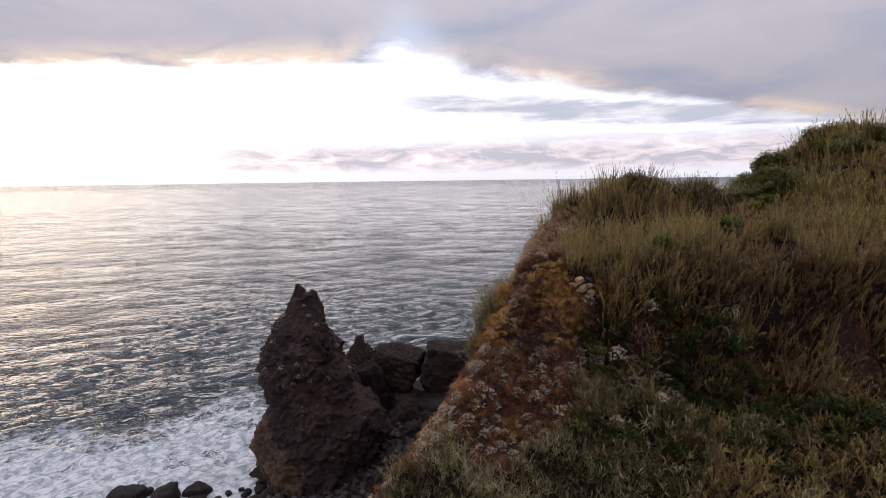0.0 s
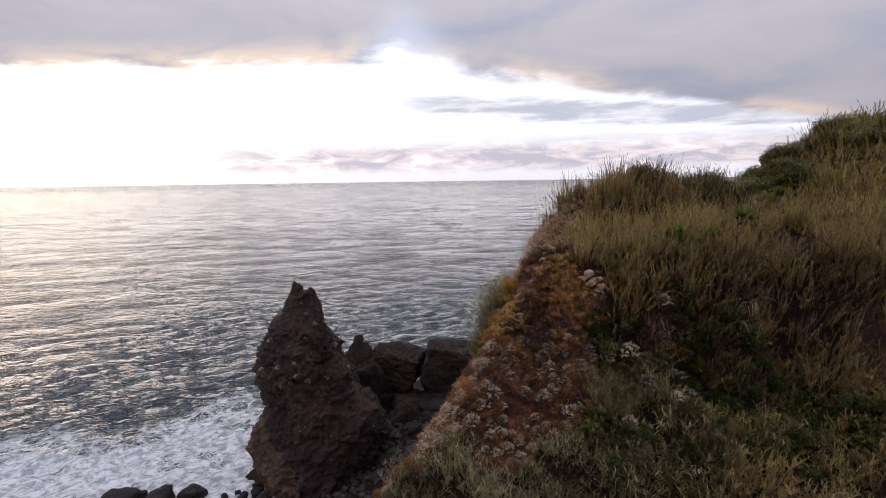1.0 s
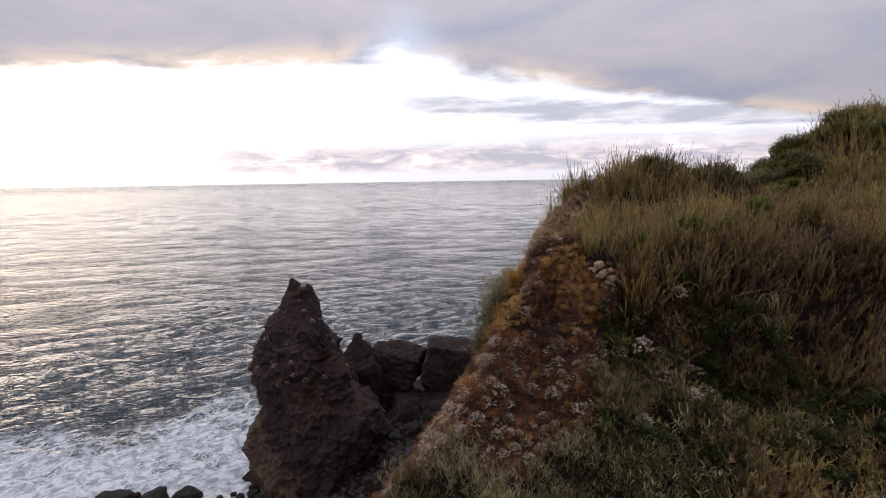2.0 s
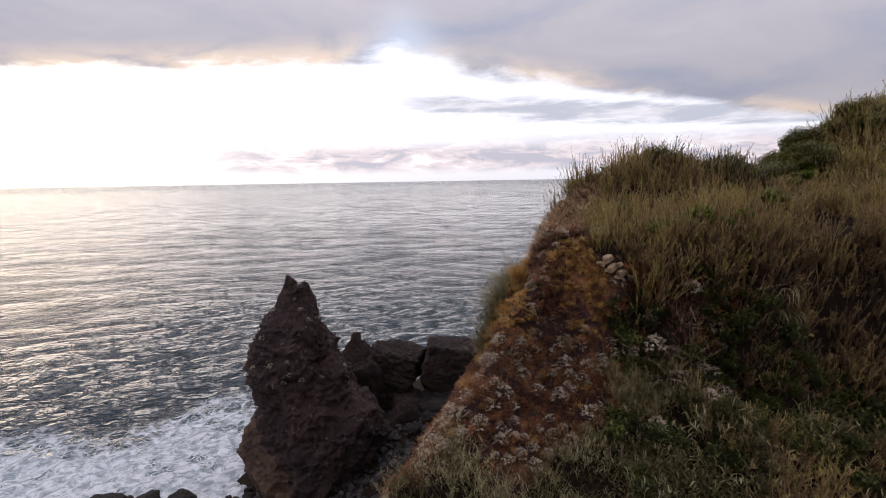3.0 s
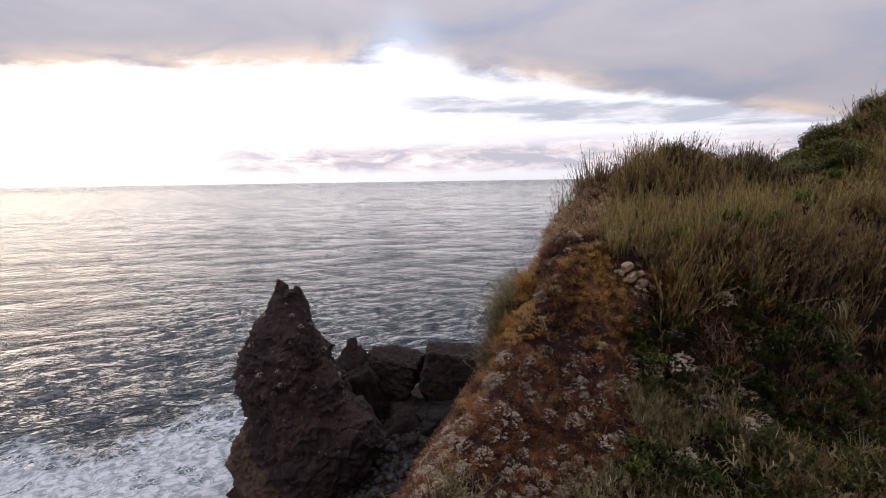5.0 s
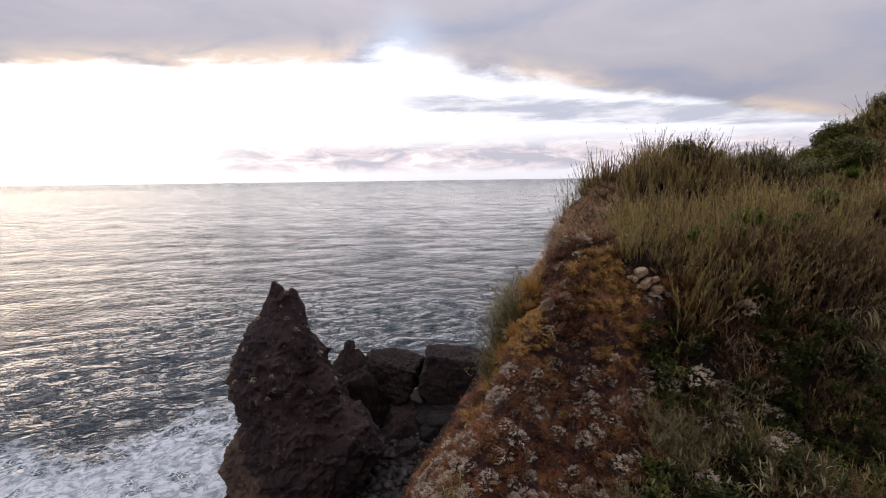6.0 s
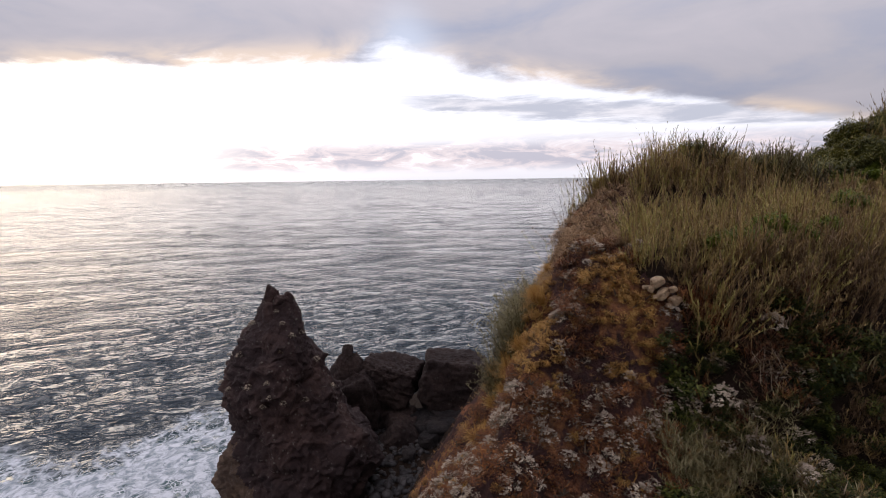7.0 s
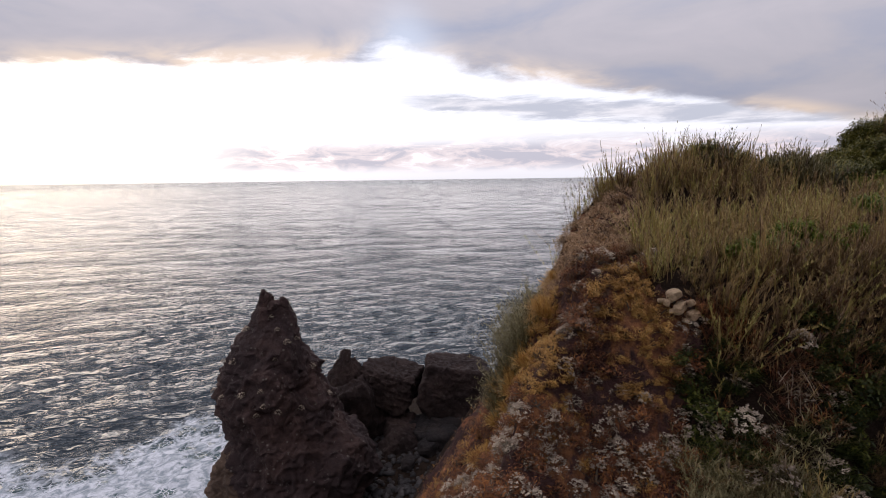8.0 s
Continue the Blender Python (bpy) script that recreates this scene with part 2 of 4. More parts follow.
m, n = material("sea_water")
at = n.add("ShaderNodeNewGeometry").outputs["Position"]
px, py, pz = n.split(at)
lay = n.xyz(n.math("ADD", n.math("MULTIPLY", px, 0.75), n.math("MULTIPLY", py, 0.12)), n.math("ADD", n.math("MULTIPLY", py, 1.25), n.math("MULTIPLY", px, -0.16)), 0.0)
chop = 0.0
for size, high in ((0.02, 5.0), (0.055, 7.0), (0.13, 7.0), (0.31, 7.5), (0.80, 3.6), (2.0, 0.8)):
    ridge = n.math("ABSOLUTE", n.math("SUBTRACT", n.noise(lay, size, 2, 0.5, 0.3), 0.5))
    chop = n.math("SUBTRACT", chop, n.math("MULTIPLY", ridge, high))
foam_here = n.attribute("foam")
lace_at = n.vec("ADD", at, n.vec("SCALE", n.xyz(n.noise(at, 0.9, 3), n.noise(n.vec("ADD", at, (31, 7, 0)), 0.9, 3), 0.0), 1.6))
lace = n.cells(lace_at, 0.55, "DISTANCE_TO_EDGE")
lace2 = n.cells(lace_at, 1.9, "DISTANCE_TO_EDGE")
net = n.math("MINIMUM", lace, n.math("MULTIPLY", lace2, 1.9))
cover = n.math("ADD", foam_here, n.math("MULTIPLY", n.math("SUBTRACT", n.noise(at, 0.24, 7, 0.66, 1.2), 0.5), 1.2))
laced = n.step(n.math("SUBTRACT", n.math("MULTIPLY", cover, 0.36), n.math("MULTIPLY", net, 0.8)), -0.04, 0.12)
solid = n.step(n.math("ADD", cover, n.math("MULTIPLY", n.math("SUBTRACT", n.noise(at, 1.1, 7, 0.7, 0.8), 0.5), 1.0)), 0.62, 0.95)
wet = n.math("MULTIPLY", n.math("MAXIMUM", laced, solid), n.step(foam_here, 0.03, 0.22))
deep = n.mix(n.step(foam_here, 0.05, 0.75), (0.030, 0.043, 0.056), (0.085, 0.145, 0.150))
water = n.add("ShaderNodeBsdfPrincipled")
n.put(deep, water.inputs["Base Color"])
water.inputs["IOR"].default_value = 1.33
# chop too fine to be seen singly far out widens the gloss
n.put(n.step(n.vec("LENGTH", at), 80, 2500, 0.07, 0.23), water.inputs["Roughness"])
wave = n.add("ShaderNodeBump")
wave.inputs["Distance"].default_value = 0.5
n.put(chop, wave.inputs["Height"])
# far out the single waves are smaller than the grid: their slopes come from noise directly
far_out = n.step(n.vec("LENGTH", at), 45, 240)
gusts = n.math("MULTIPLY", far_out, n.step(n.noise(lay, 0.006, 3, 0.55, 0.4), 0.32, 0.68, 0.48, 0.66))
tilt = (0.0, 0.0, 1.0)
broken = n.xyz(n.math("ADD", n.math("MULTIPLY", px, 0.8), n.math("MULTIPLY", py, 0.14)), n.math("ADD", n.math("MULTIPLY", py, 1.15), n.math("MULTIPLY", px, -0.18)), 0.0)
for size, much in ((0.013, 0.3), (0.034, 0.7), (0.09, 2.2), (0.24, 2.0), (0.7, 0.9)):
    lean_n = n.add("ShaderNodeTexNoise")
    n.put(broken, lean_n.inputs["Vector"])
    lean_n.inputs["Scale"].default_value, lean_n.inputs["Detail"].default_value = size, 1.0
    slope = n.vec("MULTIPLY", n.vec("SUBTRACT", lean_n.outputs["Color"], (0.5, 0.5, 0.5)), (1.0 * much, 1.5 * much, 0.0))
    tilt = n.vec("ADD", tilt, n.vec("SCALE", slope, gusts))
n.put(n.vec("NORMALIZE", tilt), wave.inputs["Normal"])
n.tree.links.new(wave.outputs[0], water.inputs["Normal"])
froth = n.add("ShaderNodeBsdfPrincipled")
n.put(n.mix(n.step(n.noise(at, 1.3, 8, 0.68, 0.8), 0.36, 0.62), (0.24, 0.28, 0.31), (0.66, 0.68, 0.72)), froth.inputs["Base Color"])
froth.inputs["Roughness"].default_value = 0.9
lump = n.add("ShaderNodeBump")
lump.inputs["Distance"].default_value = 0.12
n.put(n.noise(at, 3.5, 5, 0.65), lump.inputs["Height"])
n.tree.links.new(lump.outputs[0], froth.inputs["Normal"])
both = n.add("ShaderNodeMixShader")
n.put(wet, both.inputs[0])
n.tree.links.new(water.outputs[0], both.inputs[1])
n.tree.links.new(froth.outputs[0], both.inputs[2])
n.tree.links.new(both.outputs[0], n.add("ShaderNodeOutputMaterial").inputs[0])
SEA = m


# ---- mesh helpers ----
def rnd3(ix, iy, iz, seed):
    h = (ix.astype(np.int64) * 374761393 + iy.astype(np.int64) * 668265263 + iz.astype(np.int64) * 2147483647 + seed * 1274126177) & 0xFFFFFFFF
    h = ((h ^ (h >> 13)) * 1274126177) & 0xFFFFFFFF
    h = ((h ^ (h >> 16)) * 2246822519) & 0xFFFFFFFF
    return ((h ^ (h >> 15)) & 0xFFFFFF) / float(0xFFFFFF) * 2 - 1


def bumpy(p, size, seed=0):
    """Smooth value noise in -1..1 at points p, with lumps about size metres across."""
    q = np.asarray(p, float) / size
    i = np.floor(q)
    f = q - i
    f = f * f * f * (f * (f * 6 - 15) + 10)
    out = 0
    for dx in (0, 1):
        for dy in (0, 1):
            for dz in (0, 1):
                w = (f[:, 0] if dx else 1 - f[:, 0]) * (f[:, 1] if dy else 1 - f[:, 1]) * (f[:, 2] if dz else 1 - f[:, 2])
                out = out + w * rnd3(i[:, 0] + dx, i[:, 1] + dy, i[:, 2] + dz, seed)
    return out


def rough(p, size, octaves=4, seed=0, gain=0.5, ridged=False):
    out, amp = 0, 1.0
    for k in range(octaves):
        b = bumpy(p, size * 0.5 ** k, seed + 17 * k)
        out = out + amp * ((0.5 - np.abs(b)) * 1.6 if ridged else b)
        amp *= gain
    return out


def crags(p, size, seed=0):
    """Distance to the nearest of scattered points, 0..about 1: blocky facets."""
    q = np.asarray(p, float) / size
    i = np.floor(q)
    best = np.full(len(q), 9.0)
    for dx in (-1, 0, 1):
        for dy in (-1, 0, 1):
            for dz in (-1, 0, 1):
                c = i + (dx, dy, dz)
                spot = c + 0.5 + 0.45 * np.stack([rnd3(c[:, 0], c[:, 1], c[:, 2], seed + k) for k in range(3)], 1)
                best = np.minimum(best, ((q - spot) ** 2).sum(1))
    return np.sqrt(best)


def mesh_of(name, verts, faces, mat, smooth=True, tint=None, attr="tint"):
    """A mesh from arrays of points and of three- or four-cornered faces."""
    verts, faces = np.asarray(verts, np.float32), np.asarray(faces, np.int32)
    me = bpy.data.meshes.new(name)
    count, corners = faces.shape
    me.vertices.add(len(verts))
    me.vertices.foreach_set("co", verts.ravel())
    me.loops.add(count * corners)
    me.loops.foreach_set("vertex_index", faces.ravel())
    me.polygons.add(count)
    me.polygons.foreach_set("loop_start", np.arange(0, count * corners, corners, dtype=np.int32))
    me.polygons.foreach_set("use_smooth", np.full(count, smooth))
    me.materials.append(mat)
    if tint is not None:
        me.attributes.new(attr, "FLOAT", "POINT").data.foreach_set("value", np.asarray(tint, np.float32))
    me.update(calc_edges=True)
    me.validate()
    return me


def sheet(nx, ny, wrap=False):
    """Faces of a grid of nx by ny points, x running fastest; wrap closes it in x."""
    i, j = np.meshgrid(np.arange(nx if wrap else nx - 1), np.arange(ny - 1))
    i, j = i.ravel(), j.ravel()
    k = (i + 1) % nx
    return np.stack([j * nx + i, j * nx + k, (j + 1) * nx + k, (j + 1) * nx + i], 1)


def part(name, me, parent=None, label=""):
    ob = new(name, me)
    ob.parent = parent
    return tagged(ob, label)


rng = np.random.default_rng(11)


def blades(base, turn, rise, length, width, bend, tint, pieces=3, tip=0.05, twist=None):
    """Strips that start at base, head off at rise radians over level and droop by bend radians up to their tip."""
    base, count = np.asarray(base, float), len(base)
    turn, rise, length, width, bend, tint = (np.broadcast_to(np.asarray(a, float), count) for a in (turn, rise, length, width, bend, tint))
    side = turn + np.pi / 2 + (0 if twist is None else twist)
    across = np.stack([np.cos(side), np.sin(side), np.zeros(count)], 1)
    p, out = base.copy(), []
    for k in range(pieces + 1):
        f = k / pieces
        w = width * (np.sin(np.pi * (0.22 + 0.78 * f)) if tip < 0.5 else 1.0)
        w = np.maximum(w, width * tip) * 0.5
        out += [p - across * w[:, None], p + across * w[:, None]]
        a = rise - bend * (f + 0.5 / pieces)
        p = p + np.stack([np.cos(turn) * np.cos(a), np.sin(turn) * np.cos(a), np.sin(a)], 1) * (length / pieces)[:, None]
    rows = (pieces + 1) * 2
    v = np.stack(out, 1).reshape(-1, 3)
    start = np.arange(count)[:, None] * rows
    f = np.concatenate([start + np.array([2 * k, 2 * k + 1, 2 * k + 3, 2 * k + 2]) for k in range(pieces)])
    # Drier, paler tips; the darker bases add shaded depth in colour.
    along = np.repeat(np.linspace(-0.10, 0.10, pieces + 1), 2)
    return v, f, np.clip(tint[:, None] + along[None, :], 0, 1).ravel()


def joined(parts):
    v, f, t, base = [], [], [], 0
    for a, b, c in parts:
        v.append(a), f.append(b + base), t.append(c)
        base += len(a)
    return np.concatenate(v), np.concatenate(f), np.concatenate(t)


# ---- the lie of the land ----
def ease(a, low, high):
    f = np.clip((a - low) / (high - low), 0, 1)
    return f * f * (3 - 2 * f)


def smin(a, b, k):
    m = np.minimum(a, b)
    return m - np.log(np.exp(-(a - m) * k) + np.exp(-(b - m) * k)) / k


def shelf(x, y):
    """The face towards the bay and the terrace over it, with the hill inland."""
    y2 = y + 0.30 * np.sin(x * 0.8 + 1.0) + 0.2 * np.sin(x * 1.9)
    y2 = y2 - 1.15 / (1 + np.exp(-(x - 10.6) / 0.5)) * np.exp(-((y - 17.7) / 1.1) ** 2)
    z = np.interp(y2, [-20, 0, 6, 10, 13, 15, 16.5, 17.4, 18.0, 18.6, 19.3, 20.2, 22, 26, 30, 34, 38, 44, 60], [-6, -2, 3.5, 9.2, 12.6, 14.5, 15.8, 16.7, 18.0, 19.3, 20.1, 20.4, 20.7, 21.3, 21.6, 21.3, 19.5, 9, -6])
    hill = 5.6 / (1 + np.exp(-(x - 22.9) / 2.0)) * np.exp(-((y - 37) / 11.0) ** 2)
    knoll = 1.25 * np.exp(-((x - 11.0) / 4.2) ** 2 - ((y - 28.5) / 3.0) ** 2)
    dip = 0.9 * np.exp(-((x - 17.3) / 1.5) ** 2 - ((y - 32.5) / 4.0) ** 2)
    hollow = 1.6 * np.exp(-((x - 10.3) / 2.3) ** 2 - ((y - 16.85) / 0.6) ** 2)
    return z + hill + knoll - dip - hollow


def seaward(x, y):
    """The slope that falls to the sea."""
    s = x - 0.28 * (y - 18) - 0.45 * np.maximum(y - 29.5, 0) + 0.20 * np.exp(-((y - 28.2) / 2.6) ** 2) + 0.15 * np.sin(y * 0.9) + 0.12 * np.sin(y * 2.3 + x)
    s = s + 0.12 * np.maximum(17 - y, 0) ** 1.2
    return np.interp(s, [-12, -8.5, -6, -3.7, -1.8, 0.3, 1.0, 1.6, 2.2, 2.7, 3.2, 4.2, 6, 9], [-4, 0.3, 4.3, 9.2, 12.0, 14.9, 16.3, 17.9, 19.0, 20.2, 21.6, 22.7, 25, 40])


def beach(x, y):
    return 1.35 + 0.17 * np.minimum(x + 7, 5) - 0.20 * np.maximum(y - 44, 0) + 0.02 * (y - 38)


def land(x, y):
    x, y = np.asarray(x, float), np.asarray(y, float)
    h = smin(shelf(x, y), seaward(x, y), 1.6)
    p = np.stack([x.ravel(), y.ravel(), 0 * x.ravel()], 1)
    bump = (0.32 * rough(p, 2.6, 4, 5) + 0.16 * rough(p, 0.7, 3, 9, ridged=True)).reshape(x.shape)
    h = h + bump * np.clip((h - 2) / 5, 0.15, 1)
    return np.maximum(h, beach(x, y) + 0.12 * bump)


# ---- sea and land ----
def slope_x(x, y):
    return x - 0.18 * (y - 18)


def bare(x, y, z):
    """The open, dry slope towards the sea."""
    at = np.stack([x, y, 0 * x], 1)
    ragged = 0.55 * bumpy(at, 1.1, 61) + 0.35 * bumpy(at, 0.4, 62)
    x, y = x + ragged, y + 0.8 * ragged
    s = slope_x(x, y)
    return (y > 15.1 + 0.55 * np.maximum(x - 2.0, 0)) & ((s < 4.6 + 0.3 * np.clip(y - 22, 0, 5) + 0.3 * np.sin(y)) | (y < 18.9)) & ((x < 5.45) | (y > 21.5)) & (y < 19.6 + 3 * (5.4 - x) + 100 * (y > 21.5)) & (z > 3) & (y < 28.3)


def is_reed(x, y, z):
    near_stones = (np.abs(x - 5.2) < 0.85) & (y > 17.9) & (y < 19.4)
    return ~bare(x, y, z) & (z > 6) & ~near_stones


def gold_zone(x, y):
    """Where the low plants are golden: along the outer edge and below the broken wall."""
    return (np.abs(slope_x(x, y) - 2.1) < 0.5) & (y > 18) | (np.hypot((x - 4.4) / 0.95, (y - 19.0) / 1.1) < 1)


def orange_earth(x, y):
    """Bare orange earth: below the broken wall and low on the open slope."""
    at = np.stack([x, y, 0 * x], 1)
    wave = 0.35 * bumpy(at, 0.7, 67) + 0.25 * bumpy(at, 0.25, 68)
    return np.minimum(np.hypot((x - 4.75) / 0.85, (y - 18.95) / 0.75), np.hypot((x - 2.0) / 0.8, (y - 17.6) / 0.6)) + wave < 1


def red_patch(x, y):
    """Bare red earth in the steep face."""
    return np.hypot((x - 15.6) / 1.0, (y - 18.0) / 0.7) < 1


def spaced(low, high, fine, reach_low, reach_high, growth):
    """Coordinates that lie close together between low and high and further apart beyond."""
    core = list(np.arange(low, high, fine))
    gap, a = fine, core[0]
    while a > reach_low:
        gap *= growth
        a -= gap
        core.insert(0, a)
    gap, a = fine, core[-1]
    while a < reach_high:
        gap *= growth
        a += gap
        core.append(a)
    return np.array(core)


def build_sea():
    xs, ys = spaced(-46, 4, 0.52, -4800, 4800, 1.06), spaced(31, 85, 0.50, -4800, 4850, 1.035)
    gx, gy = np.meshgrid(xs, ys)
    cell = np.maximum(*np.meshgrid(np.gradient(xs), np.gradient(ys)))
    x, y, cell = gx.ravel(), gy.ravel(), cell.ravel()
    z, flat = np.zeros(len(x)), np.stack([x, y, 0 * x], 1)
    sway = 3.0 * bumpy(flat, 26, 3) + 1.2 * bumpy(flat, 9, 4)
    for length, high, heading in ((31, 0.14, 8), (15, 0.08, -24), (9.0, 0.07, 32), (6.1, 0.075, -16), (4.2, 0.085, 42), (3.1, 0.075, -38), (2.3, 0.05, 12)):
        a = radians(heading)
        way = (x * math.sin(a) + y * math.cos(a) + sway) * 2 * math.pi / length
        crest = 1 - 2 * np.abs(np.sin(way / 2 + 0.7 * bumpy(flat, length * 2.4, 7)))
        z += high * crest * np.clip((length / cell - 3) / 3, 0, 1) * (0.75 + 0.5 * bumpy(flat, length * 3, 12))
    # white water: where the swell breaks round the rocks and the beach
    front = 48.0 - 0.42 * np.maximum(-24 - x, 0) + 1.8 * bumpy(flat, 6, 22) + 0.8 * bumpy(flat, 2.2, 23)
    shore = (0.62 * ease(front - y, -2.0, 4.0) + 0.28 * ease(front - y, 2, 11)) * np.clip((4 - x) / 8, 0, 1) * np.clip((y - 12) / 6, 0, 1)
    drift = 0.42 * ease(front + 7 + 2.5 * bumpy(flat, 8, 24) - y, 0, 7) * np.clip((-8 - x) / 5, 0, 1) * np.clip((y - 12) / 6, 0, 1)
    rear = np.maximum(0, 1 - np.hypot((x + 4) / 9, (y - 50.5) / 4.5)) * 1.3
    skirt = np.maximum(0, 1 - np.hypot((x + 15) / 6, (y - 41) / 8)) * 0.9
    foam = np.clip(np.maximum.reduce([shore, rear, skirt, drift]) * (0.88 + 0.30 * bumpy(flat, 4.0, 21)), 0, 1.2)
    z += 0.16 * np.clip(foam, 0, 1) * rough(flat, 1.6, 3, 30) * np.clip(2 - cell, 0, 1)
    me = mesh_of("sea", np.stack([x, y, z], 1), sheet(len(xs), len(ys)), SEA, True, foam, "foam")
    return tagged(new("water", me), "grey-blue sea with low swell and white surf at the rocks", "sea", kind="structure")


def build_land():
    xs, ys = spaced(-4, 18, 0.13, -22, 90, 1.05), spaced(12, 32, 0.13, -14, 60, 1.05)
    gx, gy = np.meshgrid(xs, ys)
    h = land(gx, gy)
    v = np.stack([gx.ravel(), gy.ravel(), h.ravel()], 1)
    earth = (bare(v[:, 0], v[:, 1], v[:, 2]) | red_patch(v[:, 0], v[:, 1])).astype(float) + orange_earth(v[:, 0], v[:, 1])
    p = v.copy()
    p[:, 2] *= 0.6
    steep = np.hypot(*np.gradient(h, ys, xs))
    push = (0.10 * rough(p, 0.9, 3, 40, ridged=True) + 0.16 * (0.45 - crags(p, 0.55, 44))) * np.clip(steep.ravel() - 0.6, 0, 1)
    v[:, 0] -= push * 0.8
    v[:, 1] -= push * 0.5
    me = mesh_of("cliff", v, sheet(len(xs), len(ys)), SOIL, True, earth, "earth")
    return tagged(new("ground", me), "steep reddish earth cliff overgrown with reeds and low shrubs", "cliff", kind="structure")


build_sea()
build_land()


# ---- rocks ----
def stack_mesh():
    """The tall needle: rings round a leaning axis, broken up by crags."""
    turns, rings = 300, 260
    zs = np.linspace(-1.5, 15.4, rings)
    key = [-1.5, 0, 1, 2, 3, 4.1, 6, 7.5, 9.4, 10.3, 11.5, 12.4, 14.0, 14.8, 15.15, 15.4]
    mid = np.interp(zs, key, [-11.0, -10.9, -10.7, -10.45, -10.15, -10.05, -10.0, -10.75, -11.4, -11.45, -11.2, -11.3, -11.15, -11.05, -11.05, -11.1])
    wide = np.interp(zs, key, [3.0, 3.4, 4.0, 4.7, 5.2, 5.15, 4.0, 3.35, 3.2, 2.95, 2.5, 2.12, 1.38, 1.0, 0.72, 0.02])
    deep = np.interp(zs, key, [3.9, 3.9, 3.9, 3.9, 3.8, 3.7, 3.4, 3.1, 2.8, 2.6, 2.2, 1.9, 1.05, 0.7, 0.35, 0.02])
    a = np.arange(turns) / turns * 2 * np.pi
    g, r = np.meshgrid(a, np.arange(rings))
    g, r = g.ravel(), r.ravel()
    z = zs[r]
    c, s = np.cos(g), np.sin(g)
    v = np.stack([mid[r] + wide[r] * c, 37.9 + deep[r] * s, z], 1)
    out = np.stack([c, s, 0 * c], 1)
    size = np.clip(wide[r] / 3.2, 0.12, 1.0)
    bent = v + 0.5 * np.stack([bumpy(v, 1.3, 31), bumpy(v, 1.3, 32), bumpy(v, 1.3, 33)], 1)
    d = 0.32 * rough(v, 3.0, 2, 2) + 0.50 * (0.58 - crags(bent, 2.4, 6)) + 0.34 * (0.55 - crags(bent, 1.0, 8)) + 0.20 * (0.5 - crags(bent, 0.42, 9)) + 0.26 * rough(v, 1.1, 3, 60, 0.55) + 0.16 * rough(v, 0.5, 3, 64, 0.6, True)
    v += out * (d * size)[:, None]
    v[:, 2] += 0.25 * rough(v, 0.8, 2, 70) * size + 0.35 * np.clip(z - 14.2, 0, 1) * bumpy(v, 0.55, 71)
    # the paler, smoother foot on its seaward side
    f = sheet(turns, rings, True)
    centre = v[f].mean(1)
    foot = centre[:, 2] + 1.1 * (centre[:, 0] + 13.6) + 0.9 * bumpy(centre, 1.7, 80) + 0.5 * bumpy(centre, 0.5, 81) < 5.1
    made = []
    for name, faces, mat in (("body", f[~foot], STACK), ("foot", f[foot], TAN_ROCK)):
        used, back = np.unique(faces, return_inverse=True)
        made.append(mesh_of(name, v[used], back.reshape(faces.shape), mat, True))
    return made


def rock_mesh(name, size, seed, mat, rows=60, blocky=0.5, fine=0.5, flat=0.0, taper=0.0, facets=14):
    """A boulder: a closed form cut by flat planes, with worn edges and a broken surface. size: half its width, depth and height."""
    turns = rows * 2
    t = np.linspace(0.0, np.pi, rows)
    g, e = np.meshgrid(np.arange(turns) / turns * 2 * np.pi, t)
    g, e = g.ravel(), e.ravel()
    d = np.stack([np.sin(e) * np.cos(g), np.sin(e) * np.sin(g), np.cos(e)], 1)
    r = np.random.default_rng(seed)
    cuts = r.normal(0, 1, (6 + facets, 3))
    cuts[:6] = np.concatenate([np.eye(3), -np.eye(3)]) + (0.26 - 0.22 * blocky) * cuts[:6]
    cuts /= np.linalg.norm(cuts, axis=1)[:, None]
    depth = np.concatenate([r.uniform(0.86, 1.0, 6), r.uniform(0.88, 1.12, facets) + 0.12 * blocky])
    reach = np.maximum(d @ cuts.T, 0.05) / depth
    edge = 9 + 14 * blocky
    v = d / ((reach ** edge).sum(1) ** (1 / edge))[:, None]
    shift = np.array([seed * 3.1, seed * 1.7, seed * 0.9])
    push = 0.10 * rough(d + shift, 0.9, 2, seed) + 0.10 * (0.5 - crags(v + shift, 0.62, seed + 2)) + fine * (0.10 * rough(v + shift, 0.30, 4, seed + 3, 0.6, True) + 0.12 * (0.5 - crags(v + shift, 0.22, seed + 5)))
    v = v * (1 + push)[:, None]
    if taper:
        v[:, :2] *= (1 - taper * np.clip(v[:, 2] * 0.5 + 0.5, 0, 1.1))[:, None]
    v = v * np.array(size)
    v[:, 2] = np.maximum(v[:, 2], -size[2] * (1 - flat))
    return mesh_of(name, v, sheet(turns, rows, True), mat, True)


def rock(name, place, size, turn=0, seed=1, mat=None, label="", group="", tilt=(0, 0), **shape):
    ob = new(name, rock_mesh(name, size, seed, mat or FAR_ROCK, **shape))
    ob.matrix_basis = pose(*place, tilt[0], tilt[1], turn)
    return tagged(ob, label, "rock", group)


